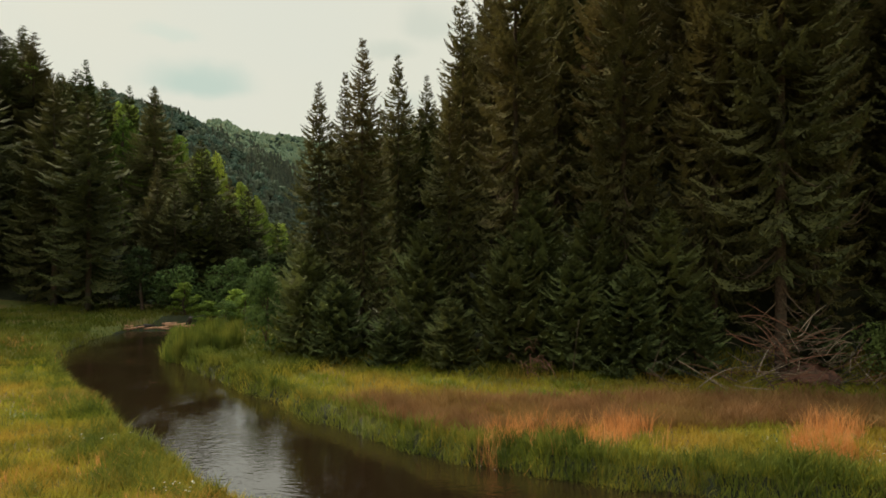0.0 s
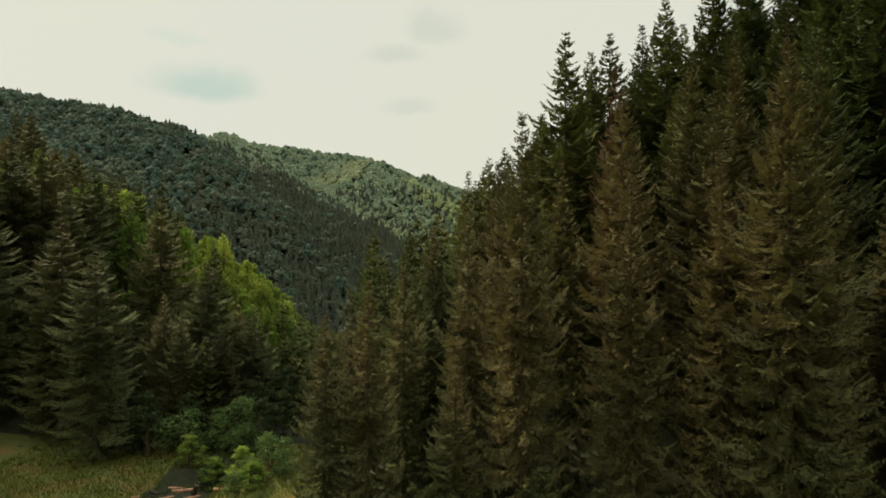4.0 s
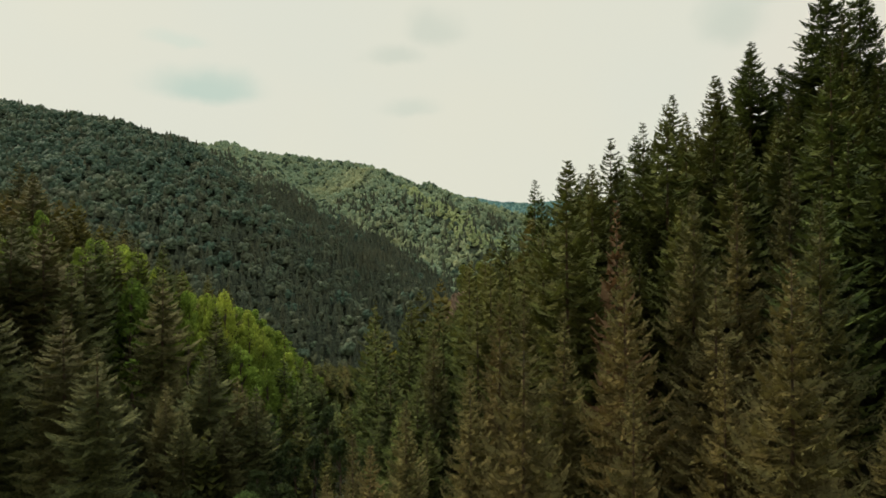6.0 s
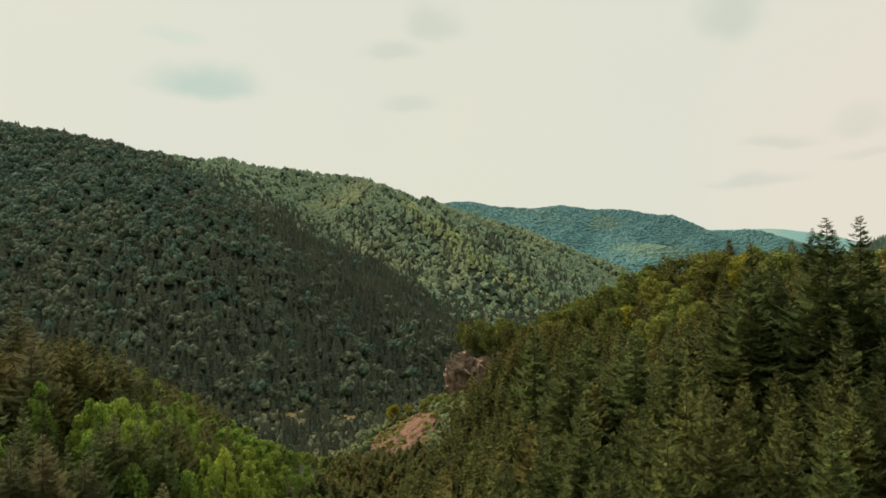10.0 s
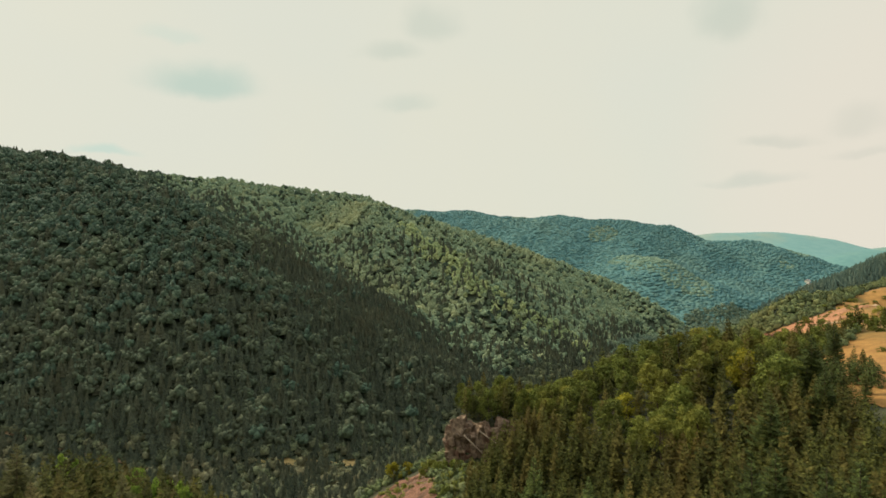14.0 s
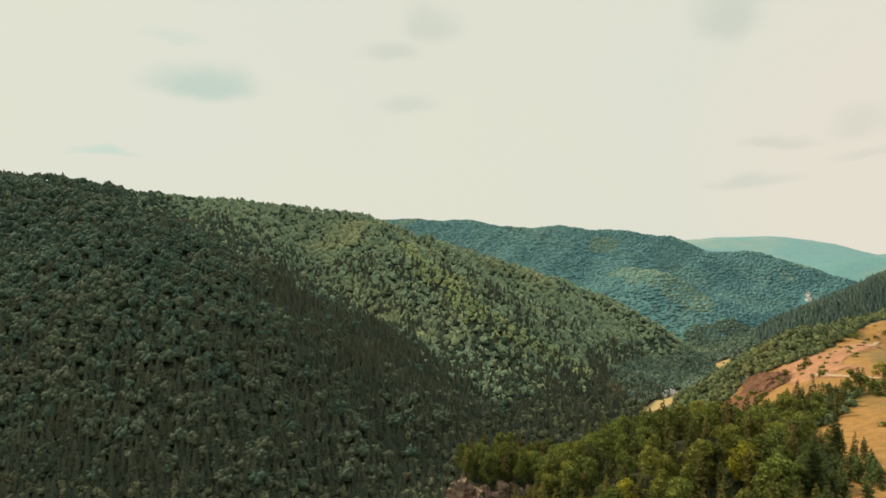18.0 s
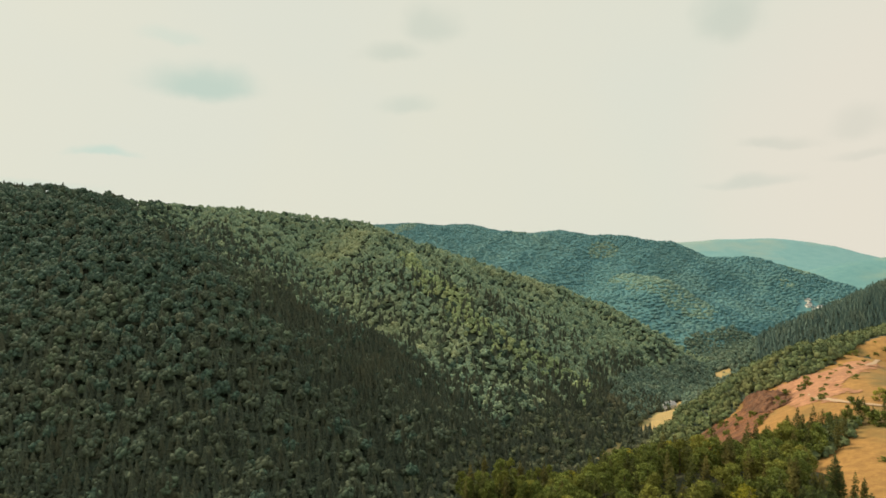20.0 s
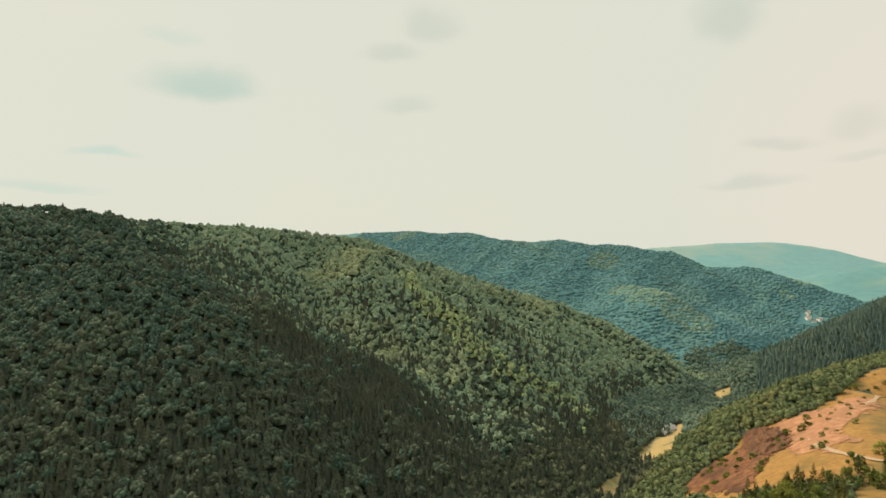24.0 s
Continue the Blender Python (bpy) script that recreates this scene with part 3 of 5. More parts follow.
def blob_tree(seed, tall, wide, clumps, leaves, leaf=0.34, trunk_share=0.3, column=0.0, puff=1.0):
    """Arrays for a broadleaf tree: trunk with limbs, and leaves set in uneven clumps."""
    r = np.random.RandomState(seed)
    lo = tall * trunk_share
    h = r.uniform(0, 1, clumps) ** 0.8
    span = np.sin(np.pi * np.clip(0.18 + 0.78 * h, 0, 1)) ** 0.7 * (1 - column * h)
    az = r.uniform(0, 6.28, clumps)
    rad = wide * span * r.uniform(0.35, 0.85, clumps)
    mid = np.stack([np.cos(az) * rad, np.sin(az) * rad, lo + h * (tall - lo) * 0.86], 1)
    size = wide * puff * r.uniform(0.26, 0.44, clumps)
    k = r.randint(0, clumps, leaves)
    d = unit(r.normal(0, 1, (leaves, 3)) + np.array([0, 0, 0.35]))
    p = mid[k] + d * (size[k] * r.uniform(0.55, 1.08, leaves) ** 0.6)[:, None] * np.array([1.0, 1.0, 0.8])
    nrm = unit(d + r.normal(0, 0.45, (leaves, 3)))
    a = unit(np.cross(nrm, r.normal(0, 1, (leaves, 3))))
    b = np.cross(nrm, a)
    s = (leaf * r.uniform(0.6, 1.35, leaves))[:, None]
    v = np.stack([p - a * s, p - b * s * 0.62, p + a * s, p + b * s * 0.62], 1).reshape(-1, 3)
    crown = (v, np.arange(len(v)).reshape(-1, 4))
    zz = np.array([-0.6, 0, 0.35, 0.7, 0.92]) * tall
    zz[0] = -0.6
    wood = [tube(np.stack([0.15 * np.sin(zz + seed), 0.15 * np.cos(zz * 0.7), zz], 1), np.array([0.02, 0.017, 0.012, 0.006, 0.002]) * tall, 7)]
    limbs = []
    for i in range(min(clumps, 9)):
        top = mid[i]
        foot = np.array([0, 0, max(lo * 0.8, top[2] - 0.45 * np.hypot(top[0], top[1]) - 1.0)])
        u = np.linspace(0, 1, 4)[:, None]
        limbs.append(tube(foot + (top - foot) * u + np.array([0, 0, 0.25]) * np.sin(u * 3.14), np.array([0.008, 0.006, 0.004, 0.001]) * tall, 5))
    return join(wood + limbs), crown


def tree_thing(name, trunk, crown, trunk_mat, leaf_mat, limbs=()):
    ob = new(name)
    ob.empty_display_size = 0.5
    part("trunk", mesh("trunk", *trunk, trunk_mat, True), ob)
    part("crown", mesh("crown", *crown, leaf_mat), ob)
    for limb in limbs:
        part("dead_limb", mesh("dead_limb", *limb, DEAD_WOOD, True), ob, "bare brown dead limb")
    return ob


def stand(x, y, turn=0.0, sx=1.0, sz=1.0, sink=0.15):
    return Matrix.Translation((x, y, float(height(x, y)) - sink)) @ Matrix.Rotation(turn, 4, "Z") @ Matrix.Diagonal((sx, sx, sz, 1.0))


NEAR = [spruce(11 + i, 20.0, (2.2, 2.0, 2.4)[i], 54, 7, 8, (0.02, 0.06, 0.04)[i], 0.45, (0.0, 0.15, 0.05)[i], 4, 0.15, 1.3, 0.13) for i in range(3)]
MID = [spruce(31 + i, 20.0, (2.3, 2.0, 2.5, 2.2)[i], 42, 6, 7, 0.03, 0.42, (0.0, 0.05, 0.0, 0.05)[i], 3, 0.18, 1.0, 0.15) for i in range(4)]
LOW = [spruce(41 + i, 20.0, (2.5, 2.2, 2.7)[i], 22, 5, 1, 0.03, 0.4, 0.05, 2, 0.30, 0.8, 0.22) for i in range(3)]
YOUNG = [spruce(51 + i, 5.0, (1.35, 1.2, 1.5)[i], 26, 7, 8, 0.02, 0.12, 0.0, 3, 0.15, 0.5, 0.17) for i in range(3)]
near_spruces = [tree_thing("spruce", *NEAR[i], BARK, NEEDLES, [dead_limb(70 + 9 * i + k, 20, 2.6) for k in range(7)]) for i in range(3)]
BIG = spruce(17, 27.0, 3.2, 58, 7, 9, 0.19, 0.5, 0.0, 4, 0.15, 1.5, 0.14)
big_spruce = tree_thing("tall_spruce", *BIG, BARK, NEEDLES, [dead_limb(300 + k, 22, 3.0) for k in range(12)] + [dead_limb(330 + k, 12, 1.5) for k in range(30)])
tagged(big_spruce, "towering old spruce with a bare trunk and bowed dead limbs", "spruce tree", "spruce forest")
low_spruces = [tree_thing("spruce", *LOW[i], BARK, NEEDLES_MID) for i in range(3)]
mid_spruces = [tree_thing("spruce", *MID[i], BARK, NEEDLES_MID) for i in range(4)]
dark_spruces = [tree_thing("spruce", *MID[i], BARK, NEEDLES) for i in (0, 2)]
young_spruces = [tree_thing("young_spruce", *YOUNG[i], BARK, NEEDLES_YOUNG) for i in range(3)]
dying_spruce = tree_thing("dying_spruce", *spruce(91, 20, 2.4, 26, 5, 4, 0.25, 0.5, 0.35, 3, 0.18), BARK, NEEDLES_DRY)
for ob in near_spruces + mid_spruces + low_spruces + dark_spruces:
    tagged(ob, "tall dark green spruce with drooping boughs in dense forest", "spruce tree", "spruce forest")
for ob in young_spruces:
    tagged(ob, "young bushy green spruce at the forest edge", "young spruce", "young spruces at the forest edge")
tagged(dying_spruce, "spruce with rust-brown dying needles among green ones", "spruce tree", "spruce forest")

TAKEN = []
used = set()


def canopy(x, y):
    """Height of the tree tops over the gully, and over the beech knoll."""
    if x < -8:
        return float(np.interp(x, [-75, -62, -52, -40, -33, -28, -19, -12], [43, 36, 27, 23, 19.5, 13.5, 3, -2])) - 0.29 * (max(y, 80.0) - 90) - 0.2 * max(0.0, y - 105)
    return float(np.interp(x, [-8, 10, 30, 39, 49, 60, 76, 81, 100, 140], [12, 22, 29, 33, 37, 44, 49, 51, 47, 44]))


def kept_low(x, y, tall, least=3.5):
    """A tree's height held under the canopy, or under a sight line from the first eye."""
    if -9 < x < 0.02 * y and y < 75:
        return min(tall, max(least, 5.4 + 0.24 * y - float(height(x, y))))
    if (-75 < x < -8 and 60 < y < 190) or (x > 28 and 126 < y < 205):
        return min(tall, max(least, canopy(x, y) - float(height(x, y))))
    return tall


def plant(kinds, x, y, top=None, tall=None, wide=1.0, base=20.0, rng=random):
    """Sets one tree of the kinds at x, y, so tall that it reaches the height top over the water."""
    z = float(height(x, y))
    high = tall if top is None else max(top - z, 3.0)
    s = high / base
    src = kinds[rng.randrange(len(kinds))]
    m = stand(x, y, rng.uniform(0, 6.28), wide * (0.35 + 0.65 * s), s)
    TAKEN.append((x, y))
    if src.name in used:
        k = src.scale
        return copy_thing(src, m @ Matrix.Diagonal((1 / k.x, 1 / k.y, 1 / k.z, 1.0)))
    used.add(src.name)
    src.matrix_basis = m
    return src


def free(x, y, gap):
    return all((x - a) ** 2 + (y - b) ** 2 > gap * gap for a, b in TAKEN)


def scatter(poly, gap, seed, ok=None):
    """Places in a polygon about gap apart, with jitter."""
    r = np.random.RandomState(seed)
    p = np.array(poly, float)
    lo, hi = p.min(0), p.max(0)
    xs, ys = np.arange(lo[0], hi[0], gap), np.arange(lo[1], hi[1], gap)
    gx, gy = np.meshgrid(xs, ys)
    gx = gx + (np.arange(len(ys)) % 2 * gap / 2)[:, None]
    x = (gx + r.uniform(-0.36, 0.36, gx.shape) * gap).ravel()
    y = (gy + r.uniform(-0.36, 0.36, gy.shape) * gap).ravel()
    keep = inside(x, y, poly)
    if ok is not None:
        keep &= ok(x, y)
    order = r.permutation(keep.sum())
    return x[keep][order], y[keep][order]


# spruces that stand out along the forest edge and the skyline: x, y, height of the top
EDGE = [(-3.8, 28.0, 15.6), (-6.1, 29.0, 13.8), (-2.5, 33.0, 16.5), (-1.2, 45.0, 18.9), (-5.2, 31.5, 15.0), (3.2, 25.5, 23.0),
        (16.7, 26.8, 27.0), (20.5, 23.0, 28.0), (7.4, 24.0, 20.0), (1.0, 30.0, 19.0), (24.0, 28.0, 33.0), (0.3, 25.5, 12.5), (14.2, 22.5, 19.0), (8.3, 28.0, 24.8), (10.9, 23.6, 20.9), (13.6, 33.0, 28.2), (14.6, 30.0, 27.8), (2.8, 33.0, 22.0), (19.5, 34.0, 30.5)]
SLOPE = [(7.2, 36.0, 30.3), (9.9, 41.0, 30.8), (12.1, 44.0, 33.2), (15.4, 47.0, 35.0), (16.0, 43.5, 35.6), (20.8, 52.0, 37.0), (19.8, 44.0, 37.8), (30.5, 60.0, 45.3),
         (35.4, 63.0, 44.7), (35.1, 55.0, 50.5), (38.9, 56.0, 50.7), (2.0, 42.0, 22.0), (24.5, 38.0, 38.0), (30.0, 45.0, 43.0)]
RIM = [(14.1, 97.0, 36.7), (15.3, 75.0, 36.4), (19.9, 85.0, 36.1), (23.2, 80.0, 37.8), (22.1, 70.0, 38.6), (22.7, 60.0, 40.7), (28.4, 70.0, 39.8), (29.2, 64.0, 43.5),
       (33.3, 65.0, 47.8), (41.5, 75.0, 44.9), (80.0, 130.0, 52.0), (72.0, 113.0, 48.0), (55.0, 101.0, 46.5), (98.0, 150.0, 52.0), (24.0, 101.0, 32.0)]
LEFT = [(-30.9, 63.0, 22.9), (-40.4, 65.0, 25.5), (-43.0, 62.0, 28.4), (-43.0, 75.0, 27.0), (-45.1, 60.0, 28.0), (-38.8, 60.0, 23.4), (-57.0, 80.0, 36.0), (-62.0, 87.0, 37.0),
        (-70.0, 95.0, 40.0), (-59.0, 106.0, 31.0), (-27.4, 45.5, 17.5), (-33.0, 50.0, 20.0), (-40.0, 50.0, 23.0), (-50.0, 50.0, 29.0), (-23.0, 56.0, 16.0)]
rng = random.Random(4)
for x, y, top in EDGE:
    plant(near_spruces, x, y, top, rng=rng, wide=0.8)
for x, y, top in SLOPE:
    plant(mid_spruces, x, y, top, rng=rng, wide=1.35 if top > 44 else 1.05)
for x, y, top in RIM + LEFT:
    plant(dark_spruces if x < 0 else mid_spruces, x, y, top, rng=rng, wide=1.35)
plant([dying_spruce], 9.3, 33.0, 27.6, wide=0.7)
plant([big_spruce], 12.2, 21.2, 24.6, base=27.0, wide=0.82)

SCREE = [(-38, 214), (-30, 226), (-16, 230), (-9, 222), (-7, 208), (-3, 190), (-2, 168), (-7, 154), (-14, 158), (-20, 176), (-25, 196)]
RIGHT_WOOD = [(-3, 27), (14, 22), (34, 12), (60, 14), (62, 60), (84, 122), (70, 130), (52, 122), (34, 150), (28, 174), (16, 172), (2, 150), (-10, 110), (-10, 70), (-6, 40)]
LEFT_WOOD = [(-16, 50), (-32, 51), (-52, 45), (-82, 42), (-110, 60), (-112, 120), (-78, 118), (-62, 112), (-54, 100), (-57, 74), (-56, 59), (-44, 57), (-30, 68), (-20, 70)]
GULLY_WOOD = [(-16, 74), (-26, 80), (-22, 110), (-26, 150), (-30, 180), (-16, 184), (-2, 172), (-8, 150), (-12, 110)]
EAST_GROUP = [(84, 120), (97, 130), (112, 152), (104, 166), (90, 150), (82, 138)]
rest = []
for place, gap, seed, most in ((RIGHT_WOOD, 3.8, 3, 115), (LEFT_WOOD, 3.9, 5, 60), (GULLY_WOOD, 3.9, 6, 14), (EAST_GROUP, 4.0, 7, 20)):
    xs, ys = scatter(place, gap, seed)
    order = np.argsort(np.hypot(xs, ys))
    count = 0
    for x, y in zip(xs[order], ys[order]):
        if not free(x, y, gap * 0.6) or inside(x, y, SCREE):
            continue
        tall = rng.uniform(9, 13) if place is GULLY_WOOD else rng.uniform(14.5, 21) if y < 70 else rng.uniform(11.5, 17)
        if place is LEFT_WOOD and y < 73 and x > -47:
            tall = rng.uniform(8.5, 13.5)
        if -0.19 < x / y < 0.01 and y > 90:
            tall = min(tall, max(3.5, 49.0 - 0.31 * y - float(height(x, y))))
        if x > 38:
            tall = min(tall, max(5.0, 45.0 - float(height(x, y))))
        tall = kept_low(x, y, tall)
        if count < most:
            plant(low_spruces if math.hypot(x, y) > 72 else dark_spruces if x < -14 else mid_spruces if math.hypot(x, y) > 33 else near_spruces, x, y, tall=tall, rng=rng, wide=rng.uniform(0.9, 1.15))
            count += 1
        else:
            rest.append((x, y, tall))
            TAKEN.append((x, y))

# ---- woods further off, each one body of many trees ----
def dome(seed, detail, bump, flat=0.8, knobs=0.0):
    """A bumpy crown, cut below; knobs are smaller boughs that bulge out of it."""
    bm = bmesh.new()
    bmesh.ops.create_icosphere(bm, subdivisions=detail, radius=1.0)
    for v in bm.verts:
        p = v.co * 1.9 + Vector((seed * 3.7, seed * 1.3, 0))
        v.co *= 1 + bump * noise.noise(p) + 0.5 * bump * noise.noise(p * 2.4) + knobs * (0.5 - noise.voronoi(p * 1.35)[0][0])
        v.co.z *= flat
    bmesh.ops.delete(bm, geom=[v for v in bm.verts if v.co.z < -0.62], context="VERTS")
    bm.verts.index_update()
    v = np.array([tuple(q.co) for q in bm.verts])
    f = np.array([[q.index for q in p.verts] for p in bm.faces])
    bm.free()
    return v, f


def cone_tree(seed, tiers, sides):
    """A small spruce of ragged skirts, 1 high."""
    r = np.random.RandomState(seed)
    vs, fs, n = [], [], 0
    for k in range(tiers):
        z0, z1 = 0.08 + 0.8 * k / tiers, min(1.0, 0.08 + 0.8 * (k + 1.75) / tiers)
        rad = 0.22 * (1 - 0.86 * k / tiers)
        th = np.arange(sides) * 2 * np.pi / sides + r.uniform(0, 1)
        rr = rad * (0.72 + 0.5 * (np.arange(sides) % 2)) * r.uniform(0.85, 1.15, sides)
        ring = np.stack([rr * np.cos(th), rr * np.sin(th), z0 - 0.10 * rr + r.uniform(-0.02, 0.02, sides)], 1)
        vs.append(np.vstack([ring, [[0, 0, z1]]]))
        i = np.arange(sides)
        fs.append(np.stack([i, (i + 1) % sides, np.full(sides, sides)], 1) + n)
        n += sides + 1
    return np.vstack(vs), np.vstack(fs)


def wood(name, label, category, shapes, x, y, wide, tall, lift, mat, seed, smooth=True):
    """One mesh of many trees: shapes set at x, y with their width and height; lift is the share of the height under the crown's middle."""
    r = np.random.RandomState(seed)
    z = height(x, y)
    pick = r.randint(0, len(shapes), len(x))
    vs, fs, tones, n = [], [], [], 0
    for k, (v, f) in enumerate(shapes):
        ids = np.nonzero(pick == k)[0]
        if not len(ids):
            continue
        th = r.uniform(0, 6.28, len(ids))
        c, s = np.cos(th)[:, None], np.sin(th)[:, None]
        w, h = wide[ids][:, None], tall[ids][:, None]
        px = x[ids][:, None] + (v[:, 0] * c - v[:, 1] * s) * w
        py = y[ids][:, None] + (v[:, 0] * s + v[:, 1] * c) * w
        pz = z[ids][:, None] + (lift + v[:, 2]) * h
        vs.append(np.stack([px, py, pz], -1).reshape(-1, 3))
        fs.append((f[None] + (np.arange(len(ids)) * len(v))[:, None, None] + n).reshape(-1, f.shape[1]))
        tones.append(r.uniform(0, 1, len(ids)).repeat(len(v)))
        n += len(ids) * len(v)
    ob = new(name, mesh(name, np.concatenate(vs), np.concatenate(fs), mat, smooth))
    ob.data.attributes.new("tone", "FLOAT", "POINT").data.foreach_set("value", np.concatenate(tones).astype(np.float32))
    return tagged(ob, label, category, kind="stuff")


def facing(x, y, least=-0.02):
    """Ground not turned away from the risen camera; hidden slopes are left out."""
    e = 6.0
    gx, gy = (height(x + e, y) - height(x - e, y)) / (2 * e), (height(x, y + e) - height(x, y - e)) / (2 * e)
    d = np.hypot(x, y)
    return (gx * x + gy * y) / d > least - 110 / d


def leafy_dome(seed, cards, leaf, core=2, bump=0.42, knobs=0.5):
    """A crown of leaf sprays over a dark core."""
    r = np.random.RandomState(seed)
    v, f = dome(seed, core, bump, 0.85, knobs) if core else (np.zeros((0, 3)), np.zeros((0, 3), int))
    d = unit(r.normal(0, 1, (cards, 3)) + np.array([0, 0, 0.45]))
    lump = np.array([noise.noise(Vector(q) * 1.7 + Vector((seed * 2.1, 0, 0))) for q in d])
    p = d * (0.96 + 0.45 * lump + r.uniform(-0.08, 0.10, cards))[:, None] * np.array([1, 1, 0.9])
    nrm = unit(d + r.normal(0, 0.4, (cards, 3)))
    a = unit(np.cross(nrm, r.normal(0, 1, (cards, 3))))
    b = np.cross(nrm, a)
    s = (leaf * r.uniform(0.6, 1.4, cards))[:, None]
    q = np.stack([p - a * s, p - b * s * 0.7, p + a * s, p + b * s * 0.7], 1).reshape(-1, 3)
    k = np.arange(len(q)).reshape(-1, 4)
    tri = np.concatenate([k[:, [0, 1, 2]], k[:, [0, 2, 3]]]) + len(v)
    return np.vstack([v * 0.92, q]), np.vstack([f, tri])


def bough_crown(seed, lobes, cards, leaf, detail=1):
    """A broadleaf crown of several leafy boughs bulging out of one another, tallest in the middle."""
    r = np.random.RandomState(seed)
    vs, fs, n, spots_at = [], [], 0, []
    for k in range(lobes):
        if k == 0:
            at, rad = np.array([0.0, 0.0, 0.15]), 0.66
        else:
            u = (k - 0.5) / (lobes - 1)
            th, up = 2.4 * k + r.uniform(-0.4, 0.4), 0.95 - 1.15 * u
            ring = math.sqrt(max(0.0, 1 - up * up)) if up > 0 else 1.0
            at = np.array([0.62 * ring * math.cos(th), 0.62 * ring * math.sin(th), 0.72 * up + 0.1]) * r.uniform(0.85, 1.12)
            rad = r.uniform(0.26, 0.46)
        v, f = dome(seed * 31 + k, detail, 0.4, r.uniform(0.8, 1.05))
        vs.append(v * rad + at)
        fs.append(f + n)
        n += len(v)
        spots_at.append((at, rad))
    pick = r.randint(0, lobes, cards)
    d = unit(r.normal(0, 1, (cards, 3)) + np.array([0, 0, 0.5]))
    mid, rad = np.array([spots_at[k][0] for k in pick]), np.array([spots_at[k][1] for k in pick])
    p = mid + d * (rad * r.uniform(0.9, 1.2, cards))[:, None]
    nrm = unit(d + r.normal(0, 0.35, (cards, 3)))
    a = unit(np.cross(nrm, r.normal(0, 1, (cards, 3))))
    b = np.cross(nrm, a)
    s = (leaf * r.uniform(0.6, 1.4, cards))[:, None]
    q = np.stack([p - a * s, p - b * s * 0.7, p + a * s, p + b * s * 0.7], 1).reshape(-1, 3)
    k = np.arange(len(q)).reshape(-1, 4)
    return np.vstack(vs + [q]), np.vstack(fs + [np.concatenate([k[:, [0, 1, 2]], k[:, [0, 2, 3]]]) + n])


DOMES = [bough_crown(i, 10, 40, 0.13) for i in range(9)]
FAR_DOMES = [leafy_dome(20 + i, 28, 0.25, 1, 0.35, 0.3) for i in range(7)]
SMALL_DOMES = [bough_crown(80 + i, 7, 14, 0.17) for i in range(7)]
CONES = [cone_tree(40 + i, 5, 8) for i in range(4)]
r = np.random.RandomState(8)


def beech_sizes(n, lo=3.2, hi=6.4):
    w = lo + (hi - lo) * r.beta(1.6, 2.0, n)
    return w, w * r.uniform(0.8, 1.25, n)


far_spruce = np.array(rest)
wood("spruce_wood", "rows of dark spruces filling the valley sides", "spruce wood", [(c[0] / 20, c[1]) for _, c in LOW], far_spruce[:, 0], far_spruce[:, 1], far_spruce[:, 2], far_spruce[:, 2], 0.0, NEEDLES_REST, 31, False)

# the big hill across the valley: beech above, spruce low down and in a band across it
HILL = [(-760, 300), (-330, 292), (-190, 288), (-100, 296), (-45, 315), (30, 400), (112, 474), (150, 545), (196, 620), (270, 690), (360, 800), (330, 900), (0, 900), (-300, 850), (-460, 640), (-760, 640)]


NEAR_HILL = [(-760, 250), (60, 250), (40, 410), (-20, 436), (-79, 440), (-130, 466), (-203, 520), (-298, 600), (-420, 700), (-760, 700)]
PLANTATION = [(-160, 482), (-120, 472), (-90, 470), (-43, 491), (-10, 470), (16, 448), (30, 410), (0, 362), (-25, 358), (-68, 366), (-100, 384), (-120, 404), (-140, 425), (-165, 455)]


def spruce_land(x, y):
    """Share of spruce: thick in the plantation and along the gullies, thin on the upper slopes."""
    off, _ = near_line(x, y, PLANTATION + PLANTATION[:1])
    core = inside(x, y, PLANTATION)
    band = 0.86 * np.clip(0.45 + np.where(core, off, -off) / 46 + 0.25 * waves(x, y, 14, 1.0), 0, 1)
    low = height(x, y) < -16 + 14 * waves(x, y, 40, 3.0)
    return np.maximum(band, np.where(inside(x, y, NEAR_HILL), np.interp(height(x, y), [-20, 30, 80], [0.62, 0.34, 0.10]), np.where(low, 0.5, 0.14)))


seen = lambda x, y: facing(x, y) & (np.abs(x) < 0.86 * y + 10)
CREST = [(-45, 666), (-18, 601), (5, 571), (25, 532), (39, 518), (68, 514), (93, 516), (112, 507), (120, 485)]


def hill_trees(gap, seed, where, lo, span, flat):
    x, y = scatter(HILL, gap, seed, lambda x, y: seen(x, y) & where(x, y))
    k = r.uniform(0, 1, len(x)) > 0.85 * spruce_land(x, y)
    w = lo + span * r.beta(1.4, 2.0, k.sum())
    return x[k], y[k], w, w * r.uniform(*flat, k.sum())


hx, hy, w, t = hill_trees(4.5, 12, lambda x, y: inside(x, y, NEAR_HILL), 2.9, 2.4, (0.85, 1.2))
# the haze-blue leaf colour takes over from olive up the slope
olive = r.uniform(0, 1, len(hx)) < np.clip(0.8 - height(hx, hy) / 110 + 0.3 * waves(hx, hy, 24, 4.0), 0.1, 0.8)
for k, label, mat in ((~olive, "dense dark green mixed wood on the near hillside, shade and haze in its colour", SHADED_WOOD), (olive, "dull olive broadleaf wood low on the near hillside", OLIVE_WOOD)):
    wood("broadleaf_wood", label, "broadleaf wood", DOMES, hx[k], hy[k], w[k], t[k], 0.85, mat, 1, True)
hx, hy, w, t = hill_trees(4.15, 17, lambda x, y: ~inside(x, y, NEAR_HILL), 2.3, 2.4, (0.85, 1.2))
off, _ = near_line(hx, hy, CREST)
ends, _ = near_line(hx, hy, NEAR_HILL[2:])
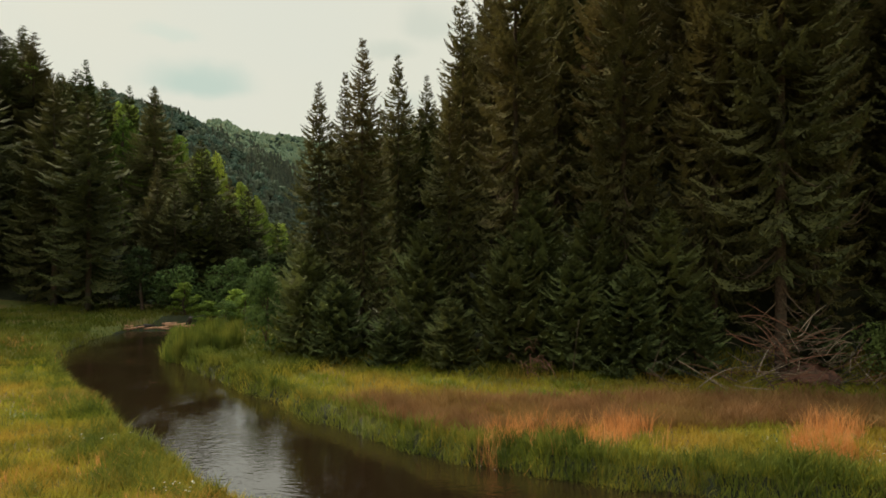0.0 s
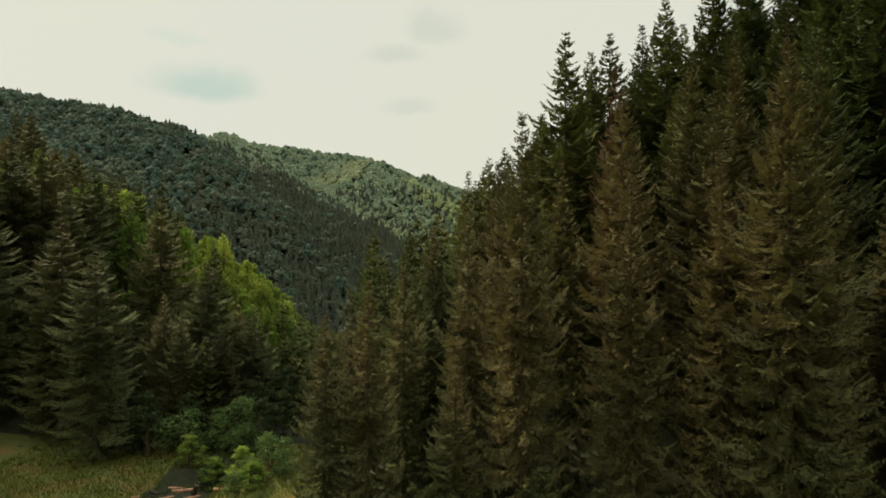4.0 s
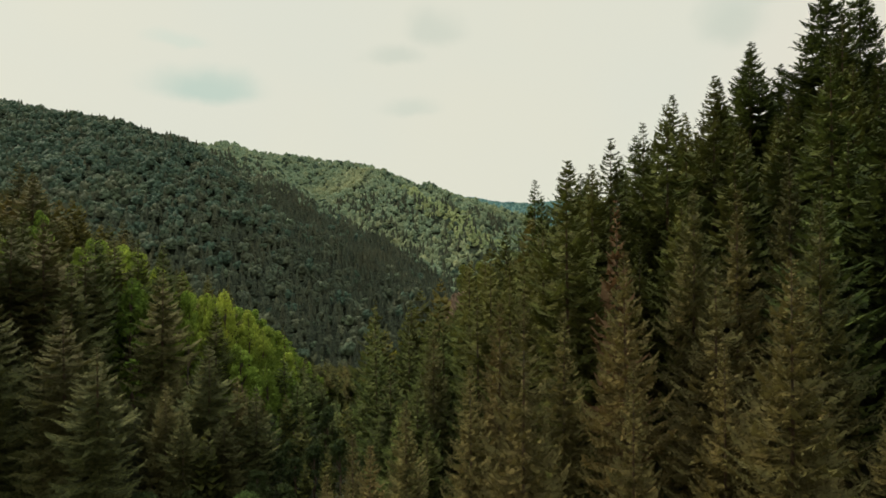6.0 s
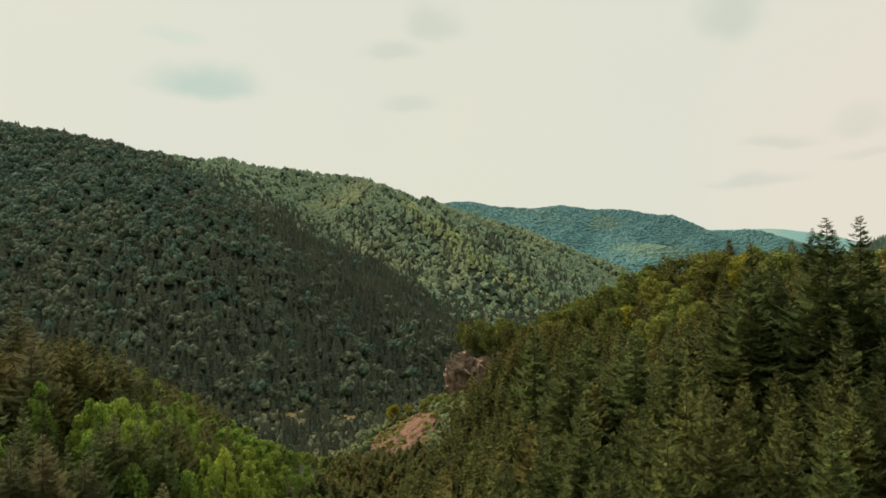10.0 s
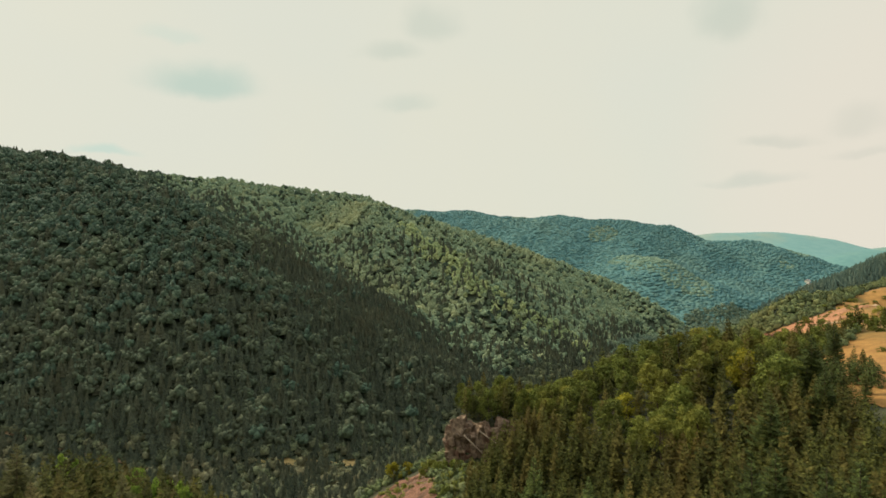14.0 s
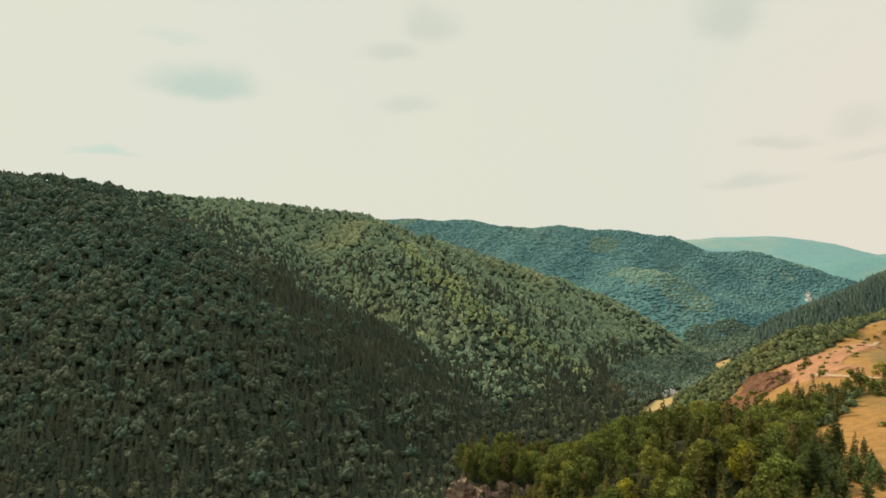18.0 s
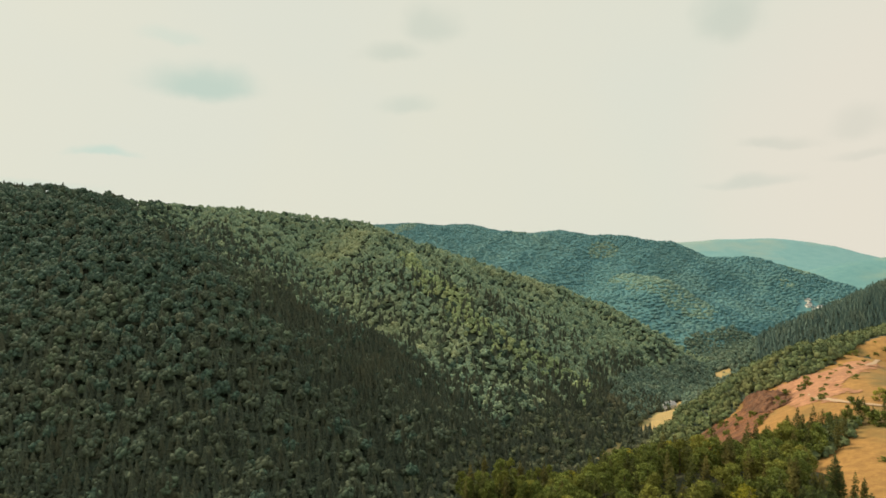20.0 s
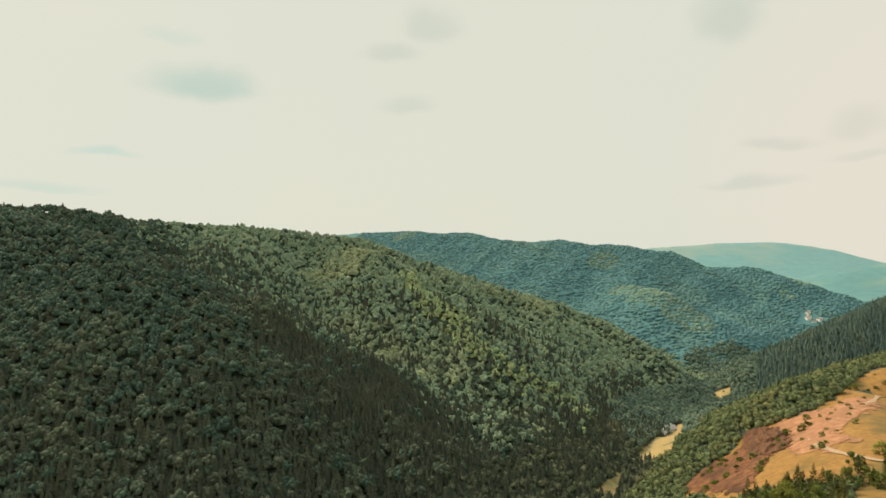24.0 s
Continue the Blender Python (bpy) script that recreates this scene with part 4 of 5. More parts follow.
# dark crowns paint the gully's shade, light ones the sunlit crest
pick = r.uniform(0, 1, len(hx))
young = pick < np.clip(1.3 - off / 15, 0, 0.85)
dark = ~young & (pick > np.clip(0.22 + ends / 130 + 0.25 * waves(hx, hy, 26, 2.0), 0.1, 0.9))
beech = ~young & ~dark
wood("broadleaf_wood", "dark green mixed wood between the spurs, the gully shade in its colour", "broadleaf wood", SMALL_DOMES, hx[dark], hy[dark], w[dark], t[dark], 0.6, SHADED_WOOD, 4, True)
wood("beech_wood", "green beech wood on the far spur, sunlight and haze in its colour", "beech wood", SMALL_DOMES, hx[beech], hy[beech], w[beech], t[beech], 0.6, SUNLIT_WOOD, 2, True)
wood("young_wood", "light green young broadleaf stand along the spur, its sunlit crest in the colour", "broadleaf wood", SMALL_DOMES, hx[young], hy[young], w[young], t[young], 0.6, LIT_YOUNG_WOOD, 6, True)
sx, sy = scatter(HILL, 3.3, 13, lambda x, y: seen(x, y) & (y < 640))
k = r.uniform(0, 1, len(sx)) < spruce_land(sx, sy)
sx, sy = sx[k], sy[k]
wood("spruce_wood", "dark spruce plantation across the lower hillside", "spruce wood", CONES, sx, sy, r.uniform(11, 16, len(sx)), r.uniform(9, 13.5, len(sx)), -0.06, NEEDLES_FAR, 3, False)

# the valley floor: young spruce, willow and alder
FLOOR = [(-360, 240), (-150, 215), (-96, 180), (-60, 186), (-40, 220), (-30, 250), (-14, 262), (20, 262), (60, 310), (110, 384), (150, 432), (212, 560), (190, 562), (150, 545), (112, 476), (30, 402), (-45, 316), (-190, 290), (-360, 294)]
STRIP = [(226, 581), (205, 548), (177, 512), (158, 480), (145, 457), (156, 438), (167, 434), (178, 462), (188, 484), (196, 492), (208, 524), (230, 568)]
STRIP_NEAR = [(133, 445), (114, 424), (97, 397), (112, 400), (125, 425)]
STRIP_FAR = [(303, 672), (320, 664), (330, 690), (312, 698)]
GLADE = [(-98, 291), (-75, 298), (-50, 305), (-38, 307), (-36, 303), (-52, 299), (-78, 292)]
open_land = lambda x, y: ~(inside(x, y, STRIP) | inside(x, y, STRIP_NEAR) | inside(x, y, STRIP_FAR) | inside(x, y, GLADE))
fx, fy = scatter(FLOOR, 3.5, 21, lambda x, y: open_land(x, y) & (np.abs(x) < 0.86 * y + 10))
k = r.uniform(0, 1, len(fx)) < 0.5
wood("alder_thicket", "green alder and willow thicket on the valley floor", "thicket", FAR_DOMES, fx[k], fy[k], *beech_sizes(k.sum(), 1.5, 3.4), 0.8, SHRUB_WOOD, 22, True)
k = ~k
wood("spruce_wood", "young dark spruces on the valley floor", "spruce wood", CONES, fx[k], fy[k], r.uniform(9, 13, k.sum()), r.uniform(5, 10, k.sum()), 0.0, NEEDLES_FAR, 23, False)

VILLAGE = [(640, 1080), (672, 1066), (690, 1078), (684, 1120), (662, 1112)]
FLOOR_FAR = [(190, 562), (228, 606), (262, 594), (345, 664), (400, 760), (500, 880), (440, 900), (350, 880), (340, 800), (270, 690), (200, 625)]
fx, fy = scatter(FLOOR_FAR, 5.0, 26, open_land)
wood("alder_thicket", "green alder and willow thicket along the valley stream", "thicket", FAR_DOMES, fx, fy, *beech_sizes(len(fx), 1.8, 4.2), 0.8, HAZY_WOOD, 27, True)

VALLEY_EDGE = [(140, 500), (150, 474), (200, 486), (262, 592), (345, 664), (300, 690), (270, 690), (196, 625), (150, 565)]
fx, fy = scatter(VALLEY_EDGE, 4.4, 28, open_land)
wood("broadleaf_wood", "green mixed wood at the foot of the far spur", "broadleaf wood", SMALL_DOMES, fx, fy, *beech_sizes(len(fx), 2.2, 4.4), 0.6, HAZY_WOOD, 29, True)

# the broadleaf slope below the hay field
QUARRY = [(128, 287), (134, 335), (140, 345), (151, 352), (161, 353), (173, 350), (184, 366), (191, 361), (194, 348), (189, 329), (170, 297), (165, 300), (154, 287), (139, 269), (129, 261)]
SPOIL_LAND = [(193, 353), (203, 352), (214, 357), (218, 349), (226, 348), (240, 362), (250, 362), (255, 353), (254, 346), (248, 337), (222, 316), (204, 299), (190, 285), (186, 274), (182, 261), (180, 270), (176, 268), (168, 259), (166, 249), (162, 268), (166, 285), (170, 297), (191, 335)]
BELOW_FIELD = [(46, 226), (70, 236), (100, 242), (118, 262), (126, 294), (128, 322), (142, 340), (160, 350), (184, 363), (198, 358), (212, 352), (230, 362), (246, 371), (262, 386), (272, 396), (298, 414), (340, 430), (420, 462), (520, 600), (430, 650), (340, 660), (262, 590), (196, 480), (150, 430), (112, 384), (80, 330), (40, 262)]
bx, by = scatter(BELOW_FIELD, 3.7, 24, lambda x, y: open_land(x, y) & ~inside(x, y, QUARRY) & ~inside(x, y, SPOIL_LAND))
wood("broadleaf_wood", "bright green broadleaf wood on the slope below the field", "broadleaf wood", FAR_DOMES, bx, by, *beech_sizes(len(bx), 1.3, 3.2), 0.8, BRIGHT_WOOD, 25, True)

# the woods of the distant range: one canopy sheet with the crowns standing out of it
RANGE = [(-500, 1000), (200, 930), (300, 860), (360, 830), (560, 830), (900, 1250), (1350, 1500), (1350, 1800), (-500, 1800)]
cv, cf = grid(np.arange(-420, 1350, 9.0), np.arange(830, 1800, 9.0), 1.0, lambda c: inside(c[:, 0], c[:, 1], RANGE) & (c[:, 0] > c[:, 1] * 0.10 - 420))
tagged(new("far_woods", mesh("far_woods", cv, cf, HAZED_GROUND, True)), "blue-green woods on the distant range, haze in their colour", "distant woods", kind="stuff")
RANGE_SEEN = [(-260, 1560), (-60, 1240), (150, 900), (300, 850), (560, 820), (860, 1120), (1010, 1260), (900, 1330), (600, 1380), (300, 1440), (60, 1600), (-230, 1690)]
rx, ry = scatter(RANGE_SEEN, 6.6, 71, lambda x, y: facing(x, y, -0.12) & ~inside(x, y, VILLAGE))
rw = r.uniform(3.2, 5.4, len(rx))
# pale crowns paint the sunlit hump, with more patches at random
hump, _ = near_line(rx, ry, [(345, 1120), (368, 1060), (385, 1000), (398, 960)])
pale = (hump < 34 + 14 * waves(rx, ry, 22, 1.0)) | ((waves(rx, ry, 75, 3.0) > 0.62) & (ry > 1060))
for k, name, label, mat, seed in ((~pale, "far_woods", "blue-green broadleaf crowns on the distant range, haze in their colour", HAZED_RANGE_WOOD, 72), (pale, "pale_woods", "paler yellow-green crowns on the distant range, sun and haze in their colour", PALE_LIT_RANGE_WOOD, 73)):
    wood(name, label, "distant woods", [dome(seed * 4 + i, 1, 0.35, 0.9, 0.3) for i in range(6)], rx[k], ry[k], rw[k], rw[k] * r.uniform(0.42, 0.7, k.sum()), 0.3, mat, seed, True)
EAST = [(330, 640), (420, 640), (470, 560), (560, 560), (720, 640), (800, 900), (560, 820), (400, 760)]
ex, ey = scatter(EAST, 4.4, 16)
wood("spruce_wood", "dark spruce wood on the slope across the valley, haze in its colour", "spruce wood", CONES, ex, ey, r.uniform(8, 12, len(ex)), r.uniform(7, 12, len(ex)), 0.0, NEEDLES_HAZY, 5, False)


# ---- open land ----
def drape(name, poly, step, lift, mat, label, category, ragged=0.0):
    """A sheet of turf or earth lying on the ground inside an outline."""
    p = np.array(poly, float)
    lo, hi = p.min(0) - step, p.max(0) + step

    def within(c):
        x = c[:, 0] + ragged * waves(c[:, 0], c[:, 1], 3.1 * step, 1.0)
        y = c[:, 1] + ragged * waves(c[:, 1], c[:, 0], 2.7 * step, 3.0)
        return inside(x, y, poly)
    v, f = grid(np.arange(lo[0], hi[0] + step, step), np.arange(lo[1], hi[1] + step, step), lift, within)
    v[:, 2] += 0.08 * waves(v[:, 0], v[:, 1], 1.7 * step, 2.0)
    return tagged(new(name, mesh(name, v, f, mat, True)), label, category, kind="structure")


NEAR_FIELD = [(84, 127), (92, 116), (125, 118), (178, 190), (170, 222), (152, 222), (138, 206), (121, 200), (112, 174), (108, 166), (96, 142)]
FAR_FIELD = [(146, 224), (158, 216), (205, 225), (285, 330), (345, 402), (300, 414), (272, 398), (262, 387), (246, 372), (230, 363), (212, 353), (198, 359), (184, 364), (160, 351), (142, 341), (127, 322), (125, 294), (122, 264), (132, 240)]
TOP_FIELD = [(300, 414), (340, 428), (420, 458), (430, 440), (345, 402)]
drape("hay_field", NEAR_FIELD, 1.5, 0.25, DRY_FIELD, "golden dry hay field on the hilltop", "field", 2.0)
drape("hay_field", FAR_FIELD, 2.0, 0.25, DRY_FIELD, "golden dry hay field above the quarry", "field", 3.0)
drape("hay_field", TOP_FIELD, 3.0, 0.3, DRY_FIELD, "pale dry field along the wood's edge", "field", 3.0)
drape("valley_meadow", STRIP, 2.0, 0.25, VALLEY_MEADOW, "narrow mown meadow along the valley stream", "meadow", 4.0)
drape("valley_meadow", STRIP_NEAR, 1.5, 0.25, VALLEY_MEADOW, "narrow mown meadow along the valley stream", "meadow", 2.0)
drape("valley_meadow", STRIP_FAR, 3.0, 0.3, VALLEY_MEADOW, "small bright meadow in the valley bottom", "meadow", 3.0)
drape("valley_meadow", GLADE, 1.5, 0.25, VALLEY_MEADOW, "grassy glade between young trees", "meadow", 2.0)

# ---- broadleaf trees and bushes that stand out ----
def leaf_kind(name, seeds, tall, wide, clumps, leaves, leaf, bark, mat, label, category, group, share=0.3, column=0.0, puff=1.0):
    made = []
    for s in seeds:
        ob = tree_thing(name, *blob_tree(s, tall, wide, clumps, leaves, leaf, share, column, puff), bark, mat)
        made.append(tagged(ob, label, category, group))
    return made


birches = leaf_kind("birch", (101, 102, 103, 104), 10.0, 3.0, 44, 2400, 0.18, BARK, BIRCH, "bushy bright green young birch among spruces", "birch tree", "birches in the gully", 0.06, 0.4, 0.6)
beeches = leaf_kind("beech", (111, 112, 113, 114), 13.0, 4.6, 34, 2300, 0.30, BARK, BEECH, "round-crowned olive green beech on the hilltop", "beech tree", "beeches on the hilltop", 0.2, 0.0, 0.85)
golden = leaf_kind("yellowing_beech", (121,), 13.0, 4.4, 22, 1200, 0.40, BARK, YELLOW, "round-crowned tree with leaves turning yellow", "beech tree", "beeches on the hilltop", 0.2)
bushes = leaf_kind("bush", (131, 132, 133), 3.0, 1.7, 16, 2600, 0.075, BARK, SHRUB, "dense green leafy bush at the forest edge", "bush", "bushes", 0.02)
field_bushes = leaf_kind("field_bush", (141, 142), 5.0, 2.6, 12, 500, 0.34, BARK, BEECH, "round green bush beside the hay field", "bush", "bushes by the hay field", 0.03)
yellow_bush = leaf_kind("yellow_bush", (151,), 8.0, 3.2, 16, 900, 0.34, BARK, YELLOW, "bush with bright yellow-green leaves above the scree", "bush", "bushes", 0.08)

ALDER = foliage("alder_leaves", (0.017, 0.027, 0.011), (0.050, 0.069, 0.019), (0.064, 0.067, 0.017), grain=3.0, thin=0.25)
alders = leaf_kind("alder", (161, 162), 7.0, 2.4, 30, 2400, 0.13, BARK, ALDER, "dense dark green alder beside the stream", "alder tree", "alders by the stream", 0.05, 0.4, 0.6)

rng = random.Random(9)
BIRCH_LAND = [(-16, 86), (-26, 74), (-34, 72), (-45, 60), (-55, 63), (-53, 100), (-58, 112), (-82, 118), (-96, 150), (-80, 178), (-46, 186), (-28, 176), (-20, 130)]
xs, ys = scatter(BIRCH_LAND, 3.7, 31)
order = np.argsort(np.hypot(xs, ys))
more = []
count = 0
for x, y in zip(xs[order], ys[order]):
    if count < 210 and free(x, y, 2.2):
        high = max(4.0, canopy(x, y) - float(height(x, y))) * rng.uniform(0.86, 1.08)
        if rng.random() < (0.22 if x > -52 and y > 74 else 0.75):
            if y > 100:
                more.append((x, y, high))
                continue
            plant(mid_spruces, x, y, tall=high * 1.05, rng=rng)
        else:
            plant(birches, x, y, tall=high, base=10.0, wide=rng.uniform(0.8, 1.3) * max(0.75, min(1.0, 12 / high)), rng=rng)
        count += 1
BEECH_LAND = [(36, 150), (50, 124), (66, 116), (80, 140), (96, 160), (116, 182), (132, 206), (118, 232), (84, 236), (50, 226), (30, 208), (26, 180)]
xs, ys = scatter(BEECH_LAND, 5.6, 32)
for x, y in zip(xs, ys):
    if free(x, y, 3.6) and not inside(x, y, NEAR_FIELD):
        pick = rng.random()
        if pick < 0.36:
            more.append((x, y, kept_low(x, y, rng.uniform(11, 16))))
        else:
            plant(golden if pick > 0.96 else beeches, x, y, tall=kept_low(x, y, rng.uniform(9, 15)) * rng.uniform(0.85, 1.0), base=13.0, wide=rng.uniform(0.85, 1.15), rng=rng)
KNOLL = [(70, 122), (80, 130), (98, 158), (102, 178), (92, 176), (72, 148)]
xs, ys = scatter(KNOLL, 4.0, 44)
for x, y in zip(xs, ys):
    if free(x, y, 2.3) and not inside(x, y, NEAR_FIELD):
        if rng.random() < 0.5:
            more.append((x, y, rng.uniform(8, 13)))
        else:
            plant(beeches, x, y, tall=rng.uniform(6, 11), base=13.0, wide=0.9, rng=rng)
HEDGE = [(112, 192), (132, 198), (148, 211), (160, 213), (159, 222), (142, 221), (134, 236), (122, 226)]
xs, ys = scatter(HEDGE, 5.2, 33)
for x, y in zip(xs, ys):
    if free(x, y, 3.0):
        if rng.random() < 0.85:
            more.append((x, y, rng.uniform(7, 11)))
        else:
            plant(field_bushes, x, y, tall=rng.uniform(4, 8), base=5.0, wide=1.0, rng=rng)
for x, y, tall in ((155, 221, 9), (164, 222, 8), (143, 226, 7), (139, 232, 7), (128, 238, 8), (122, 244, 8), (131, 230, 9), (168, 226, 5)):
    more.append((x, y, tall))
for x, y, tall in ((177, 243, 6), (180, 240, 6), (176, 236, 5), (200, 290, 3), (190, 318, 5), (196, 322, 4), (186, 326, 4.5), (176, 316, 4), (205, 338, 4), (160, 310, 4), (170, 270, 3),
                   (120, 150, 1.6), (126, 160, 1.4), (118, 156, 1.2), (132, 180, 1.8), (140, 176, 1.4), (235, 369, 4.5), (248, 372, 4), (258, 380, 3.5), (268, 389, 4), (280, 387, 2.5), (274, 386, 2), (288, 390, 3), (161, 235, 6), (152, 214, 7), (149, 221, 6), (153, 209, 6), (143, 222, 6), (300, 398, 1.4), (290, 402, 1.2), (310, 404, 1.3)):
    plant(field_bushes, x, y, tall=tall, base=5.0, wide=1.0, rng=rng)

# bushes and young spruces along the meadow
for x, y, tall, wide in ((-8.4, 28.4, 4.2, 0.72), (-11.6, 36.5, 1.6, 0.8), (-14.6, 39.5, 1.6, 0.9), (17.6, 20.2, 4.2, 1.3), (15.4, 19.9, 2.6, 1.0), (20.5, 19.4, 3.4, 1.2), (-21.5, 47.5, 4.0, 1.2), (-27.0, 48.0, 3.6, 1.2), (-15.8, 46.5, 3.0, 1.2), (-17.5, 49.0, 4.5, 1.3), (-13.0, 43.0, 3.2, 1.1)):
    plant(bushes, x, y, tall=tall, base=3.0, wide=wide, rng=rng)
for x, y, tall in ((0.4, 22.9, 3.0), (-2.2, 24.2, 2.6), (2.6, 23.4, 5.0), (5.0, 22.6, 4.5), (7.0, 21.8, 4.2), (9.2, 21.4, 3.2), (-4.6, 25.5, 3.8), (-6.4, 27.2, 5.2), (3.8, 24.4, 7.0), (-0.8, 25.4, 6.0), (8.6, 22.6, 6.2), (18.6, 22.0, 6.0), (13.0, 20.6, 2.4), (6.0, 23.6, 6.5)):
    plant(young_spruces, x, y, tall=tall, base=5.0, rng=rng)
for x, y, tall in ((-17.4, 43.6, 2.8), (-15.2, 43.2, 2.4), (-19.6, 44.6, 3.0), (-13.6, 40.6, 2.2)):
    plant(birches, x, y, tall=tall, base=10.0, wide=1.0, rng=rng)
for x, y, tall in ((-23.9, 46.6, 5.9), (-25.6, 48.0, 5.0), (-21.5, 48.5, 5.4), (-15.0, 47.0, 5.0), (-17.0, 52.0, 6.0), (-28.5, 49.0, 4.6)):
    plant(alders, x, y, tall=tall, base=7.0, wide=1.0, rng=rng)
plant(yellow_bush, -22.0, 237.0, tall=9.0, base=8.0, wide=1.0)
plant(yellow_bush, -17.0, 240.0, tall=6.0, base=8.0, wide=1.0)

# thin shrub cover over the gully and the lower slope
GULLY_SCRUB = [(-100, 182), (-60, 184), (-34, 186), (-22, 206), (-36, 226), (-26, 238), (-8, 238), (10, 232), (24, 236), (20, 262), (-14, 262), (-40, 240), (-60, 226), (-96, 210)]
HEDGE_BANK = [(112, 190), (136, 200), (150, 213), (146, 222), (138, 236), (126, 262), (116, 240)]
xs, ys = scatter(GULLY_SCRUB, 3.0, 34, lambda x, y: ~inside(x, y, SCREE))
hx, hy = scatter(HEDGE_BANK, 3.0, 40)
kx, ky = scatter([(-12, 128), (8, 140), (8, 205), (-2, 216), (-6, 214), (-7, 184), (-14, 165)], 2.4, 41)
k = ~inside(kx, ky, SCREE)
xs, ys = np.concatenate([xs, hx, kx[k]]), np.concatenate([ys, hy, ky[k]])
wood("scrub", "light green scrub on the lower slope", "scrub", FAR_DOMES, xs, ys, *beech_sizes(len(xs), 1.0, 2.4), 0.7, BRIGHT_WOOD, 35, True)
CLIFF_TOP = [(3, 213), (36, 212), (46, 216), (44, 238), (20, 244), (6, 232)]
xs, ys = scatter(CLIFF_TOP, 4.2, 36)
for x, y in zip(xs, ys):
    if free(x, y, 2.6):
        if rng.random() < 0.45:
            more.append((x, y, rng.uniform(9, 15)))
        else:
            plant(beeches, x, y, tall=rng.uniform(7, 14), base=13.0, wide=rng.uniform(0.6, 0.95), rng=rng)
CLIFF_FOOT = [(-14, 172), (-4, 168), (20, 170), (34, 176), (40, 206), (30, 205), (20, 200), (2, 198), (-5, 184)]
xs, ys = scatter(CLIFF_FOOT, 3.6, 37, lambda x, y: ~inside(x, y, SCREE))
for x, y in zip(xs, ys):
    if free(x, y, 2.2):
        if rng.random() < 0.55:
            more.append((x, y, rng.uniform(5, 8) + 0.28 * max(0.0, x - 18) if x > 2 else rng.uniform(3, 4.5)))
        else:
            plant(field_bushes, x, y, tall=rng.uniform(2.5, 5), base=5.0, rng=rng)
for x, y in ((-4, 209), (-6, 212), (-2, 206), (3, 205.4), (20, 205.2), (23, 206), (27, 205.4), (31, 206), (13, 203.6), (34, 208), (-8, 215), (8, 203)):
    plant(field_bushes, x, y, tall=rng.uniform(4, 7), base=5.0, rng=rng)

STREAMSIDE = [(-26, 49), (-7, 47), (-5, 74), (-12, 88), (-24, 78)]
xs, ys = scatter(STREAMSIDE, 3.2, 39)
for x, y in zip(xs, ys):
    if free(x, y, 2.0):
        if rng.random() < 0.5:
            plant(alders, x, y, tall=rng.uniform(5, 9), base=7.0, wide=1.0, rng=rng)
        else:
            more.append((x, y, rng.uniform(5, 10)))
far_spruce = np.array(more)
wood("spruce_wood", "dark spruces mixed in among the broadleaf trees", "spruce wood", [(c[0] / 20, c[1]) for _, c in LOW], far_spruce[:, 0], far_spruce[:, 1], far_spruce[:, 2], far_spruce[:, 2], 0.0, NEEDLES_REST, 47, False)

GULLY_FLOOR = [(-28, 108), (-6, 108), (-2, 146), (-8, 158), (-14, 156), (-24, 168), (-30, 150)]
xs, ys = scatter(GULLY_FLOOR, 2.5, 46)
size = r.uniform(4.0, 6.2, len(xs))
wood("spruce_wood", "young dark spruces crowding the gully floor", "spruce wood", [(c[0] / 20, c[1]) for _, c in LOW], xs, ys, size * 1.9, size, 0.0, NEEDLES_REST, 48, False)


# ---- quarry, scree, cliff and tracks ----
def stones(name, poly, count, seed, lo, hi, mat, label):
    """Loose broken stones lying in an outline, one body."""
    r = np.random.RandomState(seed)
    p = np.array(poly, float)
    x, y = r.uniform(p[:, 0].min(), p[:, 0].max(), count * 2), r.uniform(p[:, 1].min(), p[:, 1].max(), count * 2)
    k = inside(x, y, poly)
    x, y = x[k][:count], y[k][:count]
    shapes = [dome(seed + i, 1, 0.5) for i in range(3)]
    s = lo + (hi - lo) * r.beta(1.2, 3.5, len(x))
    return wood(name, label, "stones", shapes, x, y, s, s * 0.8, 0.3, mat, seed, False)


def rough_ground(name, poly, step, lift, mat, label, category, ragged, relief=0.5):
    """A draped sheet broken into low terraces and gullies."""
    ob = drape(name, poly, step, lift, mat, label, category, ragged)
    n = len(ob.data.vertices)
    co = np.empty(n * 3, np.float32)
    ob.data.vertices.foreach_get("co", co)
    co = co.reshape(-1, 3)
    x, y = co[:, 0], co[:, 1]
    co[:, 2] += relief * (0.7 * np.abs(waves(x, y, 4.0, 1.0)) + 0.5 * np.abs(waves(x, y, 1.9, 3.0)) + 0.8 * (waves(x, y, 9.0, 5.0) > 0)) * np.clip(near_line(x, y, poly + poly[:1])[0] / 4, 0.1, 1)
    ob.data.vertices.foreach_set("co", co.ravel())
    ob.data.polygons.foreach_set("use_smooth", np.zeros(len(ob.data.polygons), bool))
    return ob


rough_ground("quarry_floor", QUARRY, 1.3, 0.5, RED_EARTH, "bare reddish quarry earth cut into the slope", "quarry", 4.0)
xs, ys = scatter(QUARRY, 5.5, 38)
for x, y in zip(xs, ys):
    if waves(x, y, 7.0, 3.0) > 0.3:
        plant(field_bushes, x, y, tall=rng.uniform(1.5, 4.0), base=5.0, rng=rng)
xs, ys = scatter(SPOIL_LAND, 7.0, 43)
for x, y in zip(xs, ys):
    if waves(x, y, 9.0, 1.0) > 0.25:
        plant(field_bushes, x, y, tall=rng.uniform(1.0, 2.4), base=5.0, rng=rng)
